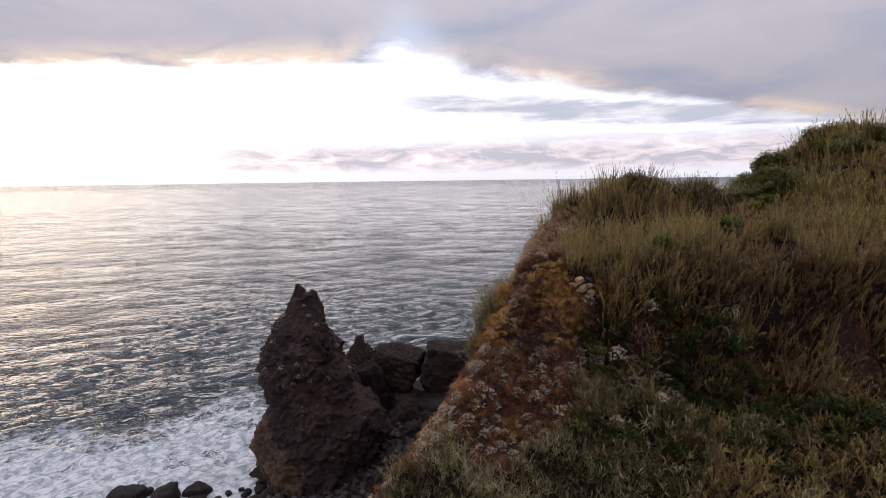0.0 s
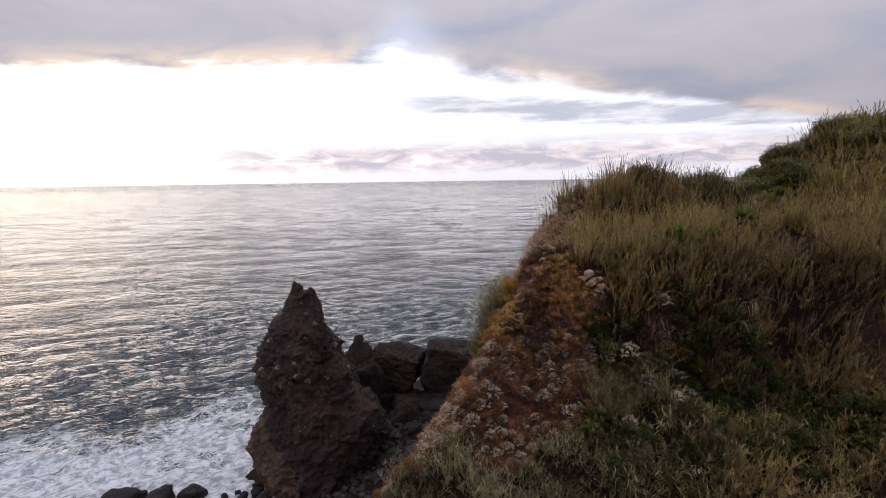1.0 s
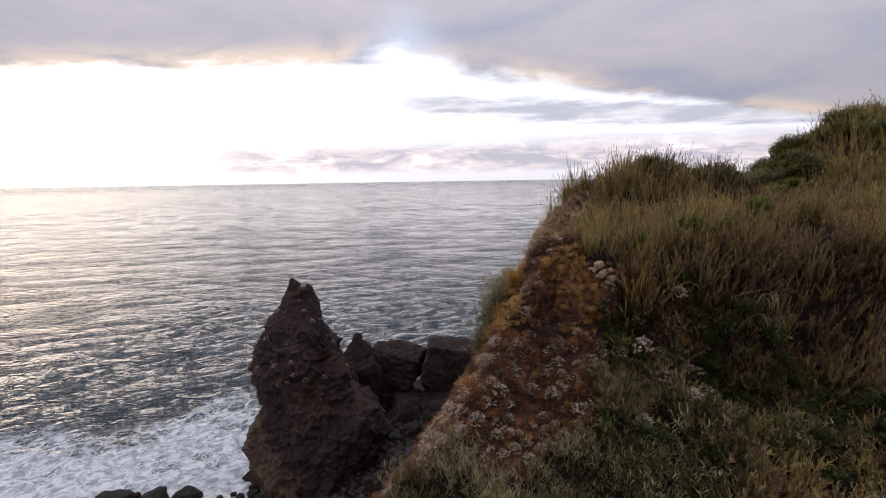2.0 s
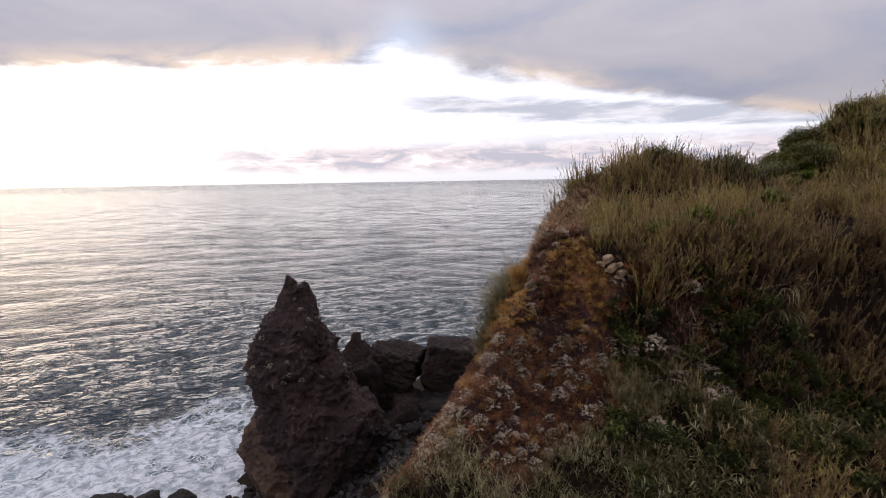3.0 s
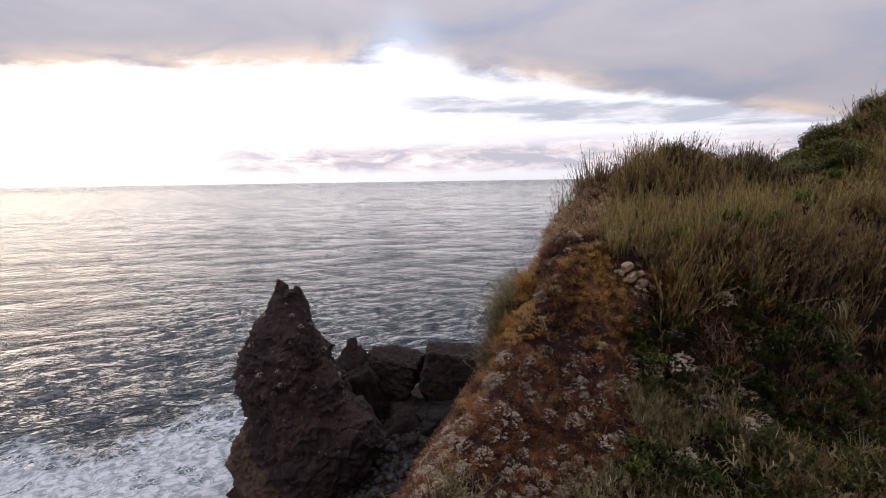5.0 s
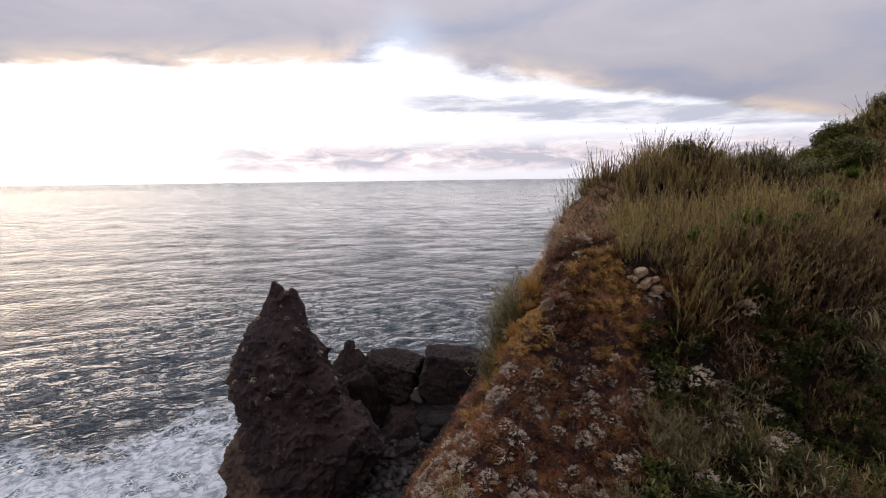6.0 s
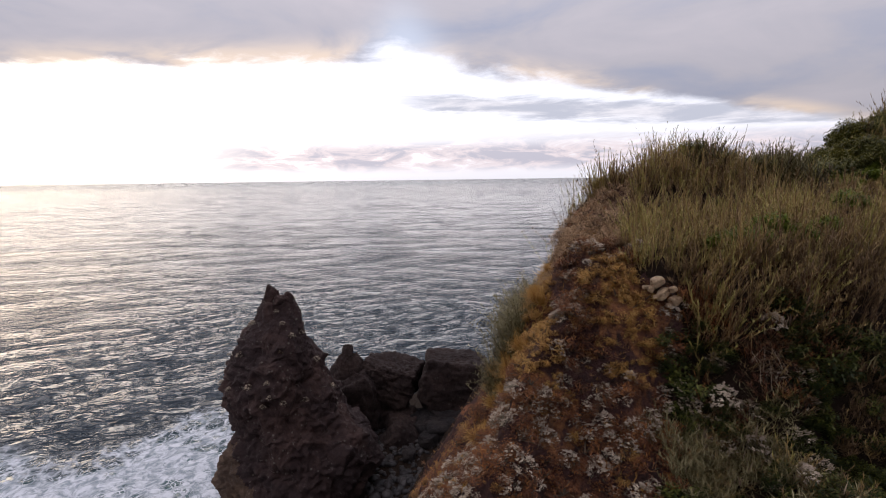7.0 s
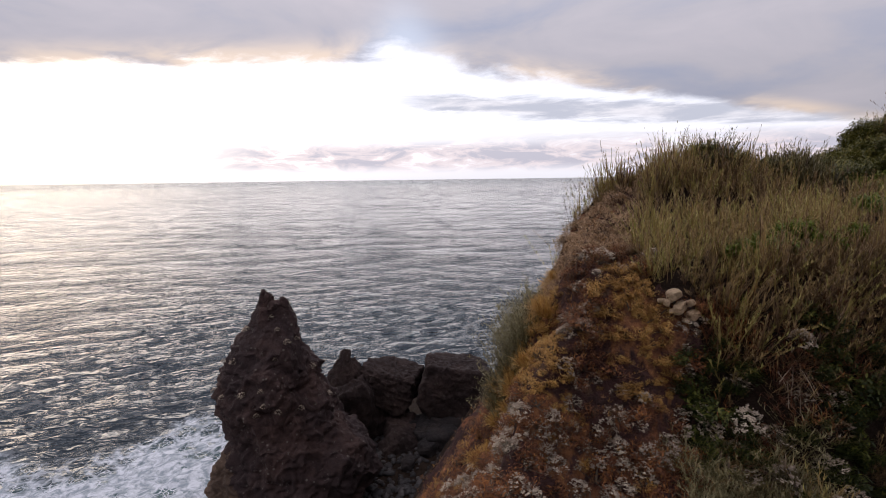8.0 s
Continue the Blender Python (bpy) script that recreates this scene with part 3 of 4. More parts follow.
needle_body, needle_foot = stack_mesh()
needle = tagged(new("rock_needle"), "tall pointed dark brown sea stack with a tan foot", "sea stack")
part("body", needle_body, needle)
for name, place, size, seed, lean in (("prong", (-11.45, 37.7, 15.2), (0.34, 0.36, 0.62), 90, 8), ("prong", (-11.2, 37.8, 15.15), (0.26, 0.3, 0.34), 93, -10), ("prong", (-10.28, 37.8, 14.95), (0.26, 0.3, 0.52), 91, -6), ("ledge_block", (-10.75, 37.5, 15.0), (0.42, 0.4, 0.26), 92, 4)):
    part(name, rock_mesh(name, size, seed, STACK, rows=30, blocky=0.5, fine=0.9), needle).matrix_basis = pose(*place, 0, lean, 20 * (seed - 90))
part("foot", needle_foot, needle, "paler tan rock foot washed by the surf")
peaked = tagged(new("peaked_rock"), "broad dark basalt rock with a low peak behind the stack", "rock")
for name, place, size, seed, shape in (("base", (-8.1, 47.0, 2.3), (3.1, 2.4, 4.0), 4, 0.3), ("peak", (-8.45, 46.9, 6.0), (2.1, 1.5, 2.0), 8, 0.2), ("ridge", (-6.7, 46.9, 4.6), (1.5, 1.5, 2.1), 15, 0.5), ("knob", (-8.5, 46.8, 8.0), (0.55, 0.5, 0.75), 9, 0.1)):
    ob = part(name, rock_mesh(name, size, seed, FAR_ROCK, rows=30 if name == "knob" else 80, blocky=shape, fine=0.8, taper=0.5 if name in ("peak", "knob") else 0.0), peaked)
    ob.matrix_basis = pose(*place)
rock("leaning_rock", (-4.75, 47.2, 5.45), (2.25, 2.0, 1.85), 0, 5, label="dark rounded basalt rock leaning on its neighbour", rows=110, blocky=0.5, tilt=(0, 12), fine=0.7)
rock("propping_rock", (-5.5, 47.4, 2.4), (1.8, 1.6, 2.6), 30, 6, label="dark basalt rock under the leaning one", rows=60, blocky=0.5, fine=0.7)
rock("block_rock", (0.40, 47.4, 4.95), (2.9, 2.4, 2.65), 0, 7, label="large dark blocky basalt rock with a slanting top", rows=110, blocky=0.9, tilt=(0, 8), fine=0.5, facets=6)
rock("boulder", (-3.6, 45.6, 1.75), (1.6, 1.4, 1.75), 20, 12, label="dark rounded boulder in front of the basalt rocks", group="boulders under the cliff", rows=70)
rock("boulder", (-3.6, 43.2, 1.45), (2.6, 1.8, 2.0), 10, 14, label="large dark angular boulder on the cobble beach", group="boulders under the cliff", rows=90, blocky=0.8, taper=0.5)
for k, (x, y, s) in enumerate(((-2.5, 45.4, 0.9), (-1.6, 45.0, 1.0), (-0.7, 44.4, 0.9), (-1.9, 43.6, 0.7), (-0.4, 45.6, 1.1), (0.6, 45.2, 1.2), (-1.5, 42.0, 0.7), (-2.9, 40.4, 0.5), (-6.6, 43.6, 0.7), (-6.4, 42.0, 0.5), (-0.4, 43.0, 1.1), (-7.5, 44.6, 0.8))):
    rock("boulder", (x, y, float(beach(x, y)) + s * 0.45), (s * 1.15, s, s * 0.85), 37 * k, 20 + k, BOULDER, "dark grey boulder lying among the cobbles", "boulders under the cliff", rows=28, blocky=0.7)
for k, (x, y, s) in enumerate(((-24.4, 34.1, 1.05), (-23.4, 35.2, 0.4), (-21.4, 34.2, 0.95), (-19.4, 35.2, 0.72), (-18.9, 34.0, 0.5), (-20.2, 35.3, 0.3), (-16.9, 35.0, 0.22), (-16.1, 35.5, 0.18), (-15.5, 34.9, 0.3), (-14.6, 35.3, 0.4), (-13.6, 34.5, 0.6), (-12.6, 33.9, 0.6), (-14.6, 33.9, 0.4), (-17.4, 34.3, 0.25), (-15.0, 36.3, 0.25))):
    rock("surf_boulder", (x, y, s * 0.2), (s * 1.2, s, s * 0.8), 53 * k, 50 + k, BOULDER, "wet black boulder in the white surf", "boulders in the surf", rows=32, blocky=0.6)


def cobbles():
    """Rounded beach stones, lying close together."""
    rows, turns = 4, 7
    g, e = np.meshgrid(np.arange(turns) / turns * 2 * np.pi, np.linspace(0.12, np.pi - 0.12, rows))
    ball = np.stack([np.sin(e) * np.cos(g), np.sin(e) * np.sin(g), np.cos(e)], 2).reshape(-1, 3)
    f = sheet(turns, rows, True)
    count = 2600
    x, y = rng.uniform(-15, 2.0, count), rng.uniform(27, 48, count)
    s = 0.10 + 0.30 * rng.random(count) ** 2.2
    z = land(x, y)
    keep = (z < 3.2) & (z > 0.1)
    x, y, z, s = x[keep], y[keep], z[keep], s[keep]
    parts = []
    for k in range(len(x)):
        squash = np.array([rng.uniform(0.9, 1.5), rng.uniform(0.8, 1.1), rng.uniform(0.5, 0.8)]) * s[k]
        a = rng.uniform(0, 6.3)
        b = ball * squash * (1 + 0.16 * rng.standard_normal((len(ball), 1)))
        b = np.stack([b[:, 0] * math.cos(a) - b[:, 1] * math.sin(a), b[:, 0] * math.sin(a) + b[:, 1] * math.cos(a), b[:, 2]], 1)
        parts.append((b + (x[k], y[k], z[k] + 0.2 * s[k]), f, np.zeros(len(b))))
    v, f, t = joined(parts)
    tagged(new("cobbles", mesh_of("cobbles", v, f, COBBLE, True)), "dark grey rounded beach cobbles below the cliff", "cobbles", kind="stuff")


cobbles()


# ---- plants ----
def spots(count, x0, x1, y0, y1, keep):
    """Scattered places on the land within a stretch of the plan, where keep says so."""
    x, y = rng.uniform(x0, x1, count), rng.uniform(y0, y1, count)
    z = land(x, y)
    ok = keep(x, y, z)
    return np.stack([x, y, z], 1)[ok]


def tufted(at, stems, width):
    """Several stems round each place, with a number for the tuft that each belongs to."""
    who = np.repeat(np.arange(len(at)), stems)
    off = rng.normal(0, width, (len(who), 3)) * (1, 1, 0)
    return at[who] + off * 0.6, who, np.arctan2(off[:, 1], off[:, 0]), np.hypot(off[:, 0], off[:, 1]) / width


def reeds(name, places, tall, label, stems=6, width=0.07, dry=0.3, lean=0.12, leaves=8, green=0.5, leaf=0.28, wide=0.026, droop=(0.1, 1.0), plume=0.2, light=0.35, mat=None, category="reeds", bends=1, gaps=None, toward=None, lift=(0.7, 1.4)):
    """A bed of reeds in tufts: thin stems with upright leaves, some with a dry plume."""
    if gaps is not None:
        places = places[rough(places, 1.1, 2, 95) > gaps]
    at, who, outward, far = tufted(places, stems, width)
    n_stem, n_tuft = len(at), len(places)
    patch = np.clip(rough(places, 1.3, 3, 90, 0.7) * 0.6 + 0.5, 0, 1)
    # Shorter patches get a darker tint, in place of shade between clumps.
    own = np.clip(green + 1.0 * (patch - 0.5) + light * (rng.random(n_tuft) - 0.5), 0, 1)
    own = np.where(rng.random(n_tuft) < dry, own * 0.35, own)
    tint = np.clip(own[who] + 0.10 * rng.standard_normal(n_stem), 0, 1)
    h = (tall * (0.55 + 0.65 * rng.random(n_tuft)) * (0.45 + 1.05 * patch))[who] * rng.uniform(0.7, 1.1, n_stem)
    way = outward
    if toward is not None:
        way = toward + rng.normal(0, 0.7, n_stem)
    rise = np.pi / 2 - lean * far - np.abs(rng.normal(0, 0.12, n_stem))
    # Stems tinted darker than leaves, shading the gaps by colour.
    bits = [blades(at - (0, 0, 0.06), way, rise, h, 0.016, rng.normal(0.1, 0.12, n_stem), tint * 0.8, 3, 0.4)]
    top = bits[0][0].reshape(n_stem, 8, 3)
    rows = np.arange(n_stem)
    for k in range(leaves):
        f = 0.2 + 0.8 * (k + rng.random(n_stem)) / leaves
        seg = np.minimum((f * 3).astype(int), 2)
        w = (f * 3 - seg)[:, None]
        a = (top[rows, seg * 2] + top[rows, seg * 2 + 1]) / 2
        b = (top[rows, seg * 2 + 2] + top[rows, seg * 2 + 3]) / 2
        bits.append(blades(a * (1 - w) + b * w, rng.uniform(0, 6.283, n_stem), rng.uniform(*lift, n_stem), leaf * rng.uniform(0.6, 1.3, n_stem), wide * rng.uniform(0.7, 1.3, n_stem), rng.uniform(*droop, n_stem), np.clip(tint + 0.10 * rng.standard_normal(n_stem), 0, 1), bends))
    v, f, t = joined(bits)
    bed = tagged(new(name, mesh_of(name, v, f, mat or REED, True, t)), label, category, kind="stuff")
    pick = rng.random(n_stem) < plume
    ends = (top[pick, 6] + top[pick, 7]) / 2
    m = len(ends)
    if m:
        more = [blades(ends - (0, 0, 0.05), rng.uniform(0, 6.283, m), np.pi / 2 - rng.uniform(0, 0.35, m), rng.uniform(0.15, 0.35, m), 0.03, rng.uniform(0, 0.5, m), rng.uniform(0, 1, m), 2) for _ in range(3)]
        v, f, t = joined(more)
        tagged(part("plumes", mesh_of("plumes", v, f, DRY, True, t), bed, "dry brown plumes"), kind="stuff")
    return bed


def sparse(x, y, z):
    """Patches where the steep face shows earth between the plants."""
    return bumpy(np.stack([x, y, z], 1), 1.3, 64) > -0.35


def terrace_reed(x, y, z):
    return is_reed(x, y, z) & (np.hypot((x - 17.3) / 1.6, (y - 32.0) / 3.2) > 1)


def hill_reed(x, y, z):
    return terrace_reed(x, y, z) & (np.hypot((x - 20.0) / 1.3, (y - 32.0) / 2.4) > 1)


def canes(name, places, tall, label, hue, stems=4, width=0.15, leaves=34, leaf=0.135, wide=0.031, lean=0.2, toward=None, gaps=-0.4, category="reeds"):
    """Leafy canes standing in tufts: each a thin stem with short leaves held close to it, so that it reads as a narrow upright brush."""
    places = places[rough(places, 1.2, 2, 95) > gaps]
    at, who, outward, far = tufted(places, stems, width)
    count, n_tuft = len(at), len(places)
    patch = np.clip(rough(places, 1.6, 3, 90, 0.7) * 0.6 + 0.5, 0, 1)
    # Low tufts are tinted darker too, clump shade put into the colour.
    own = hue(places[:, 0], places[:, 1]) + 0.6 * (patch - 0.5) + 0.30 * rng.standard_normal(n_tuft)
    own = np.where(rng.random(n_tuft) < 0.33, own * 0.22, own)
    tint = np.clip(own[who] + 0.13 * rng.standard_normal(count), 0.02, 0.98)
    h = (tall * (0.45 + 0.75 * rng.random(n_tuft)) * (0.5 + 0.85 * patch))[who] * rng.uniform(0.5, 1.15, count)
    # the bed is low in the saddle before the hill
    h = h * (1 - 0.45 * np.exp(-((at[:, 0] - 17.6) / 1.7) ** 2 - ((at[:, 1] - 28.5) / 4.0) ** 2))
    way = outward if toward is None else toward + rng.normal(0, 0.8, count)
    rise = np.pi / 2 - lean * far - np.abs(rng.normal(0, 0.08, count))
    # Darker stems put shade between the leaves into the colour.
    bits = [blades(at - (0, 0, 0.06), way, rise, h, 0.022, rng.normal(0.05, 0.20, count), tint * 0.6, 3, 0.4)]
    top = bits[0][0].reshape(count, 8, 3)
    rows = np.arange(count)
    bushy = rng.uniform(0.7, 1.35, count)
    for k in range(leaves):
        f = 0.22 + 0.80 * (k + rng.random(count)) / leaves
        seg = np.minimum((f * 3).astype(int), 2)
        w = (f * 3 - seg)[:, None]
        a = (top[rows, seg * 2] + top[rows, seg * 2 + 1]) / 2
        b = (top[rows, seg * 2 + 2] + top[rows, seg * 2 + 3]) / 2
        size = leaf * bushy * (1.15 - 0.45 * f) * rng.uniform(0.6, 1.25, count)
        # Paler tips, and shade towards the foot put into the tint.
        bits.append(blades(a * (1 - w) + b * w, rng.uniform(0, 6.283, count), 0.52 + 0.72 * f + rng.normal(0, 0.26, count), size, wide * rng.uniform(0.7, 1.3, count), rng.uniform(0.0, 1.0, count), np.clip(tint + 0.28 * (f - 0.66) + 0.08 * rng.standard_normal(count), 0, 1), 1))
    v, f, t = joined(bits)
    return tagged(new(name, mesh_of(name, v, f, REED, True, t)), label, category, kind="stuff")


def edge_hue(x, y):
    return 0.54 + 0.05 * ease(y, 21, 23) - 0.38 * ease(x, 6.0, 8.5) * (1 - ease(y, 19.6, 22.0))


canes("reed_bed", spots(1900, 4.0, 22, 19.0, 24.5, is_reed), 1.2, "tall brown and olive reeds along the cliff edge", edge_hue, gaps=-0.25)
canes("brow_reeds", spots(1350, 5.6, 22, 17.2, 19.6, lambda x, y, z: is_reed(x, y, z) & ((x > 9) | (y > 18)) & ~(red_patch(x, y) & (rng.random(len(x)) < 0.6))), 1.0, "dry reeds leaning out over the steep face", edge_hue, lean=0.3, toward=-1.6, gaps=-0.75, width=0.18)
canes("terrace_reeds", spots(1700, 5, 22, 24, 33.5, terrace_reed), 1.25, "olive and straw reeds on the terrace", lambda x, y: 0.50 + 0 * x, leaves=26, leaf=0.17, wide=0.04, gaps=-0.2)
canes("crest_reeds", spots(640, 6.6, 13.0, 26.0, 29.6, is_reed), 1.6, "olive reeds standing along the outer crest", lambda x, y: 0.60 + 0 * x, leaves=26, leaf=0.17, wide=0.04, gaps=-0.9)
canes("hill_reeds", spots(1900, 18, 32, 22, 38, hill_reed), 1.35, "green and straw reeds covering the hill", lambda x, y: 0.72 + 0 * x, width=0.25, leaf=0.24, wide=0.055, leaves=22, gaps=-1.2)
reeds("hanging_reeds", spots(700, 12.8, 22, 17.4, 18.7, lambda x, y, z: is_reed(x, y, z) & ~red_patch(x, y)), 0.8, "dry brown reeds hanging over the steep face", stems=6, dry=0.75, lean=0.5, green=0.22, leaf=0.2, wide=0.022, droop=(0.6, 2.0), light=0.4, plume=0.05, gaps=-0.2, toward=-1.6)
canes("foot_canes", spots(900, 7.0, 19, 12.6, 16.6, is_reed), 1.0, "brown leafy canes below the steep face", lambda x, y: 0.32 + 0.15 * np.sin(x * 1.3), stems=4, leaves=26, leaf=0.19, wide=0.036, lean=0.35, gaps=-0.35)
reeds("foot_reeds", spots(1000, 5.2, 19, 12.6, 15.9, lambda x, y, z: is_reed(x, y, z) & ((x < 10.5) | (rng.random(len(x)) < 0.5))), 0.85, "feathery grey-green canes below the steep face", stems=6, width=0.16, dry=0.3, lean=0.35, leaves=9, green=0.32, leaf=0.25, wide=0.034, droop=(0.5, 1.8), plume=0.04, light=1.1, mat=FEATHER, bends=2, gaps=0.08)
reeds("yellow_canes", spots(600, -2.0, 6.2, 12.6, 16.0, is_reed), 0.75, "yellow-green feathery plants at the foot of the open slope", stems=6, width=0.15, dry=0.15, lean=0.35, leaves=9, green=0.58, leaf=0.19, wide=0.019, droop=(0.3, 1.4), plume=0.03, light=0.7, mat=FEATHER, bends=2, gaps=-0.4)
reeds("dry_thicket", spots(420, 5.2, 8.2, 16.4, 18.6, is_reed), 0.6, "tangled brown stems between the shrubs of the hollow", stems=6, dry=0.5, lean=0.6, leaves=7, green=0.3, leaf=0.16, wide=0.02, droop=(0.4, 1.8), light=0.5, plume=0.05, gaps=-0.1)
reeds("dry_brush", spots(420, 6.0, 9.2, 17.3, 18.9, lambda x, y, z: z > 6), 0.6, "reddish dry brush under the reeds", stems=6, width=0.1, dry=0.3, lean=0.5, leaves=7, green=0.42, leaf=0.11, wide=0.028, plume=0, light=0.8, mat=DUSK, category="scrub", gaps=-0.2, lift=(0.0, 1.2))
reeds("heath", spots(520, 10.4, 15.9, 27.3, 30.6, is_reed), 1.3, "dark green upright heath bushes on the cliff top", stems=11, width=0.24, dry=0, lean=0.25, leaves=16, green=0.16, leaf=0.17, wide=0.055, plume=0.02, light=0.2, mat=FEATHER, category="heath")
reeds("edge_bushes", spots(1100, 1.2, 4.2, 21.2, 27, lambda x, y, z: np.abs(slope_x(x, y) - 1.3 - 0.12 * (y - 22)) < 0.5), 1.25, "feathery green bushes on the outer edge of the slope", stems=9, width=0.16, dry=0.05, lean=0.3, leaves=14, green=0.50, leaf=0.16, wide=0.05, plume=0, light=0.5, mat=FEATHER, category="bush", lift=(0.2, 1.2))
reeds("feathery_bush", spots(150, 4.9, 7.4, 16.4, 17.3, lambda x, y, z: z > 6), 0.75, "pale olive feathery bush below the hollow", stems=7, width=0.14, dry=0.1, lean=0.4, leaves=12, green=0.9, leaf=0.17, wide=0.026, droop=(0.2, 1.2), plume=0, light=0.5, mat=FEATHER, category="bush", bends=1)
reeds("slope_scrub", spots(2500, -4, 8, 15.0, 29, bare), 0.20, "low brown and ochre scrub on the open slope", stems=4, width=0.10, dry=0.4, lean=0.7, leaves=6, green=0.30, leaf=0.09, wide=0.034, plume=0, light=0.8, mat=SCRUB, category="scrub")


def shrub_meshes(name, radius, leaves, size, mat, seed, squash=0.8):
    """A leafy shrub: forked twigs and clumps of leaves with gaps between them."""
    r = np.random.default_rng(seed)
    knots = r.normal(0, 1, (14, 3))
    knots = knots / np.linalg.norm(knots, axis=1)[:, None] * radius * r.uniform(0.45, 0.85, (14, 1))
    knots[:, 2] = np.abs(knots[:, 2]) * squash + radius * 0.15
    ball = r.normal(0, 1, (leaves, 3))
    ball = ball / np.linalg.norm(ball, axis=1)[:, None] * r.random((leaves, 1)) ** 0.5 * radius * 0.36
    which = r.integers(0, 14, leaves)
    at = knots[which] + ball
    # Lit tops and shaded undersides of each clump go into the leaf tint.
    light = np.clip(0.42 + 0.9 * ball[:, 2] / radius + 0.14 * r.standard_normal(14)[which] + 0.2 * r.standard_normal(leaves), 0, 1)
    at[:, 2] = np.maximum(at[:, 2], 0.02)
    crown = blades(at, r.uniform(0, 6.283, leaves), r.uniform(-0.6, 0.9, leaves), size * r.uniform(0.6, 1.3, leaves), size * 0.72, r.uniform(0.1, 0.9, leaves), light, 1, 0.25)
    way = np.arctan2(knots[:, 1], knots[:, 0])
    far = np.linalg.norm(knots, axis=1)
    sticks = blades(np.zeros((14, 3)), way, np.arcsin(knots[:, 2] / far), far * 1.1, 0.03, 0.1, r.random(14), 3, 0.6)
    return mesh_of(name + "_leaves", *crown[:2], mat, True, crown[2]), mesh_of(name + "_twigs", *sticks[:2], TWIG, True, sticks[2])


def plant(name, meshes, names, label, category, group):
    ob = new(name)
    for me, each in zip(meshes, names):
        tagged(part(each, me, ob), kind="stuff" if each in ("bloom", "twigs", "stem", "foliage") else "")
    return tagged(ob, label, category, group)


def scatter(first, others, at, low, high):
    """Puts copies of the given plants at the places, each turned and sized a little differently."""
    kinds = [first, *others]
    for k, p in enumerate(at):
        src = kinds[k % len(kinds)]
        s = rng.uniform(low, high)
        m = pose(*p, rng.uniform(-12, 12), rng.uniform(-12, 12), rng.uniform(0, 360)) @ Matrix.Diagonal((s, s, s * rng.uniform(0.85, 1.15), 1))
        if k < len(kinds):
            src.matrix_basis = m
        else:
            ob = copy_thing(src, Matrix())
            ob.matrix_basis = m


def spread(at, gap):
    """Thins places out so that none lie closer than gap."""
    kept = []
    for p in at:
        if all((p[0] - q[0]) ** 2 + (p[1] - q[1]) ** 2 + (p[2] - q[2]) ** 2 > gap * gap for q in kept):
            kept.append(p)
    return np.array(kept)


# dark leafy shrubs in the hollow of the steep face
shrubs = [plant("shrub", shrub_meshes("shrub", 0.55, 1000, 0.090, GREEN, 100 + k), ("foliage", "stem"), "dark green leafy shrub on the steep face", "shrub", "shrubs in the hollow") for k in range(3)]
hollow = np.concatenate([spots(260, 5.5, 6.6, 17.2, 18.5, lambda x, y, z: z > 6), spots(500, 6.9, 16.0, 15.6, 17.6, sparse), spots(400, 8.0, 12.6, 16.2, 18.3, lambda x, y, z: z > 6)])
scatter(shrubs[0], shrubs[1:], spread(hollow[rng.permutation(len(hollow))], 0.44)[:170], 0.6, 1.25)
foot_shrubs = spread(spots(400, 4.6, 16.0, 12.8, 16.0, is_reed), 1.2)[:18] + (0, 0, 0.15)
for k, p in enumerate(foot_shrubs):
    ob = copy_thing(shrubs[k % 3], Matrix())
    ob.matrix_basis = pose(*p, rng.uniform(-15, 15), rng.uniform(-15, 15), rng.uniform(0, 360)) @ Matrix.Scale(rng.uniform(0.9, 1.5), 4)
    tagged(ob, "dark green leafy shrub among the canes", "shrub", "shrubs among the canes")
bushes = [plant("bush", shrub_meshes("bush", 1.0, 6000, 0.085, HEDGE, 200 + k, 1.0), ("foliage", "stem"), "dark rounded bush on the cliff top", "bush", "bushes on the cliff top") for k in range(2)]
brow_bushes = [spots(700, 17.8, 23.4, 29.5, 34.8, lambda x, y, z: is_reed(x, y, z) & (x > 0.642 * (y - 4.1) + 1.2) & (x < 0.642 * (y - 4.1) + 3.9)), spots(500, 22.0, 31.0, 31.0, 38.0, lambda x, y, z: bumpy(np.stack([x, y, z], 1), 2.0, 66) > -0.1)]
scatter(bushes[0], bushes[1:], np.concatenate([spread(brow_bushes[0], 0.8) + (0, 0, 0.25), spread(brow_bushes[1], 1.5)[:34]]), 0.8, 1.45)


heath_bushes = spread(spots(300, 10.9, 15.4, 28.0, 30.0, is_reed), 0.75)
for p in heath_bushes[:16]:
    ob = copy_thing(bushes[int(rng.integers(0, 2))], Matrix())
    ob.matrix_basis = pose(p[0], p[1], p[2] + 0.1, 0, 0, rng.uniform(0, 360)) @ Matrix.Scale(rng.uniform(0.95, 1.2), 4)
    tagged(ob, "dark green heath bush among the upright stems", "bush", "heath bushes on the cliff top")


glossy = [plant("green_shrub", shrub_meshes("green_shrub", 0.5, 1500, 0.085, LIME, 700 + k), ("foliage", "stem"), "fresh green leafy shrub among the reeds", "shrub", "green shrubs among the reeds") for k in range(2)]
scatter(glossy[0], glossy[1:], [(x, y, float(land(x, y)) + 0.45) for x, y in ((7.6, 20.0), (8.3, 19.7), (8.9, 20.1), (9.6, 19.8), (8.6, 20.7), (10.6, 20.2), (17.2, 27.5), (18.6, 28.4), (19.6, 29.2), (18.0, 29.4), (20.6, 29.8), (13.4, 23.0))], 0.8, 1.4)


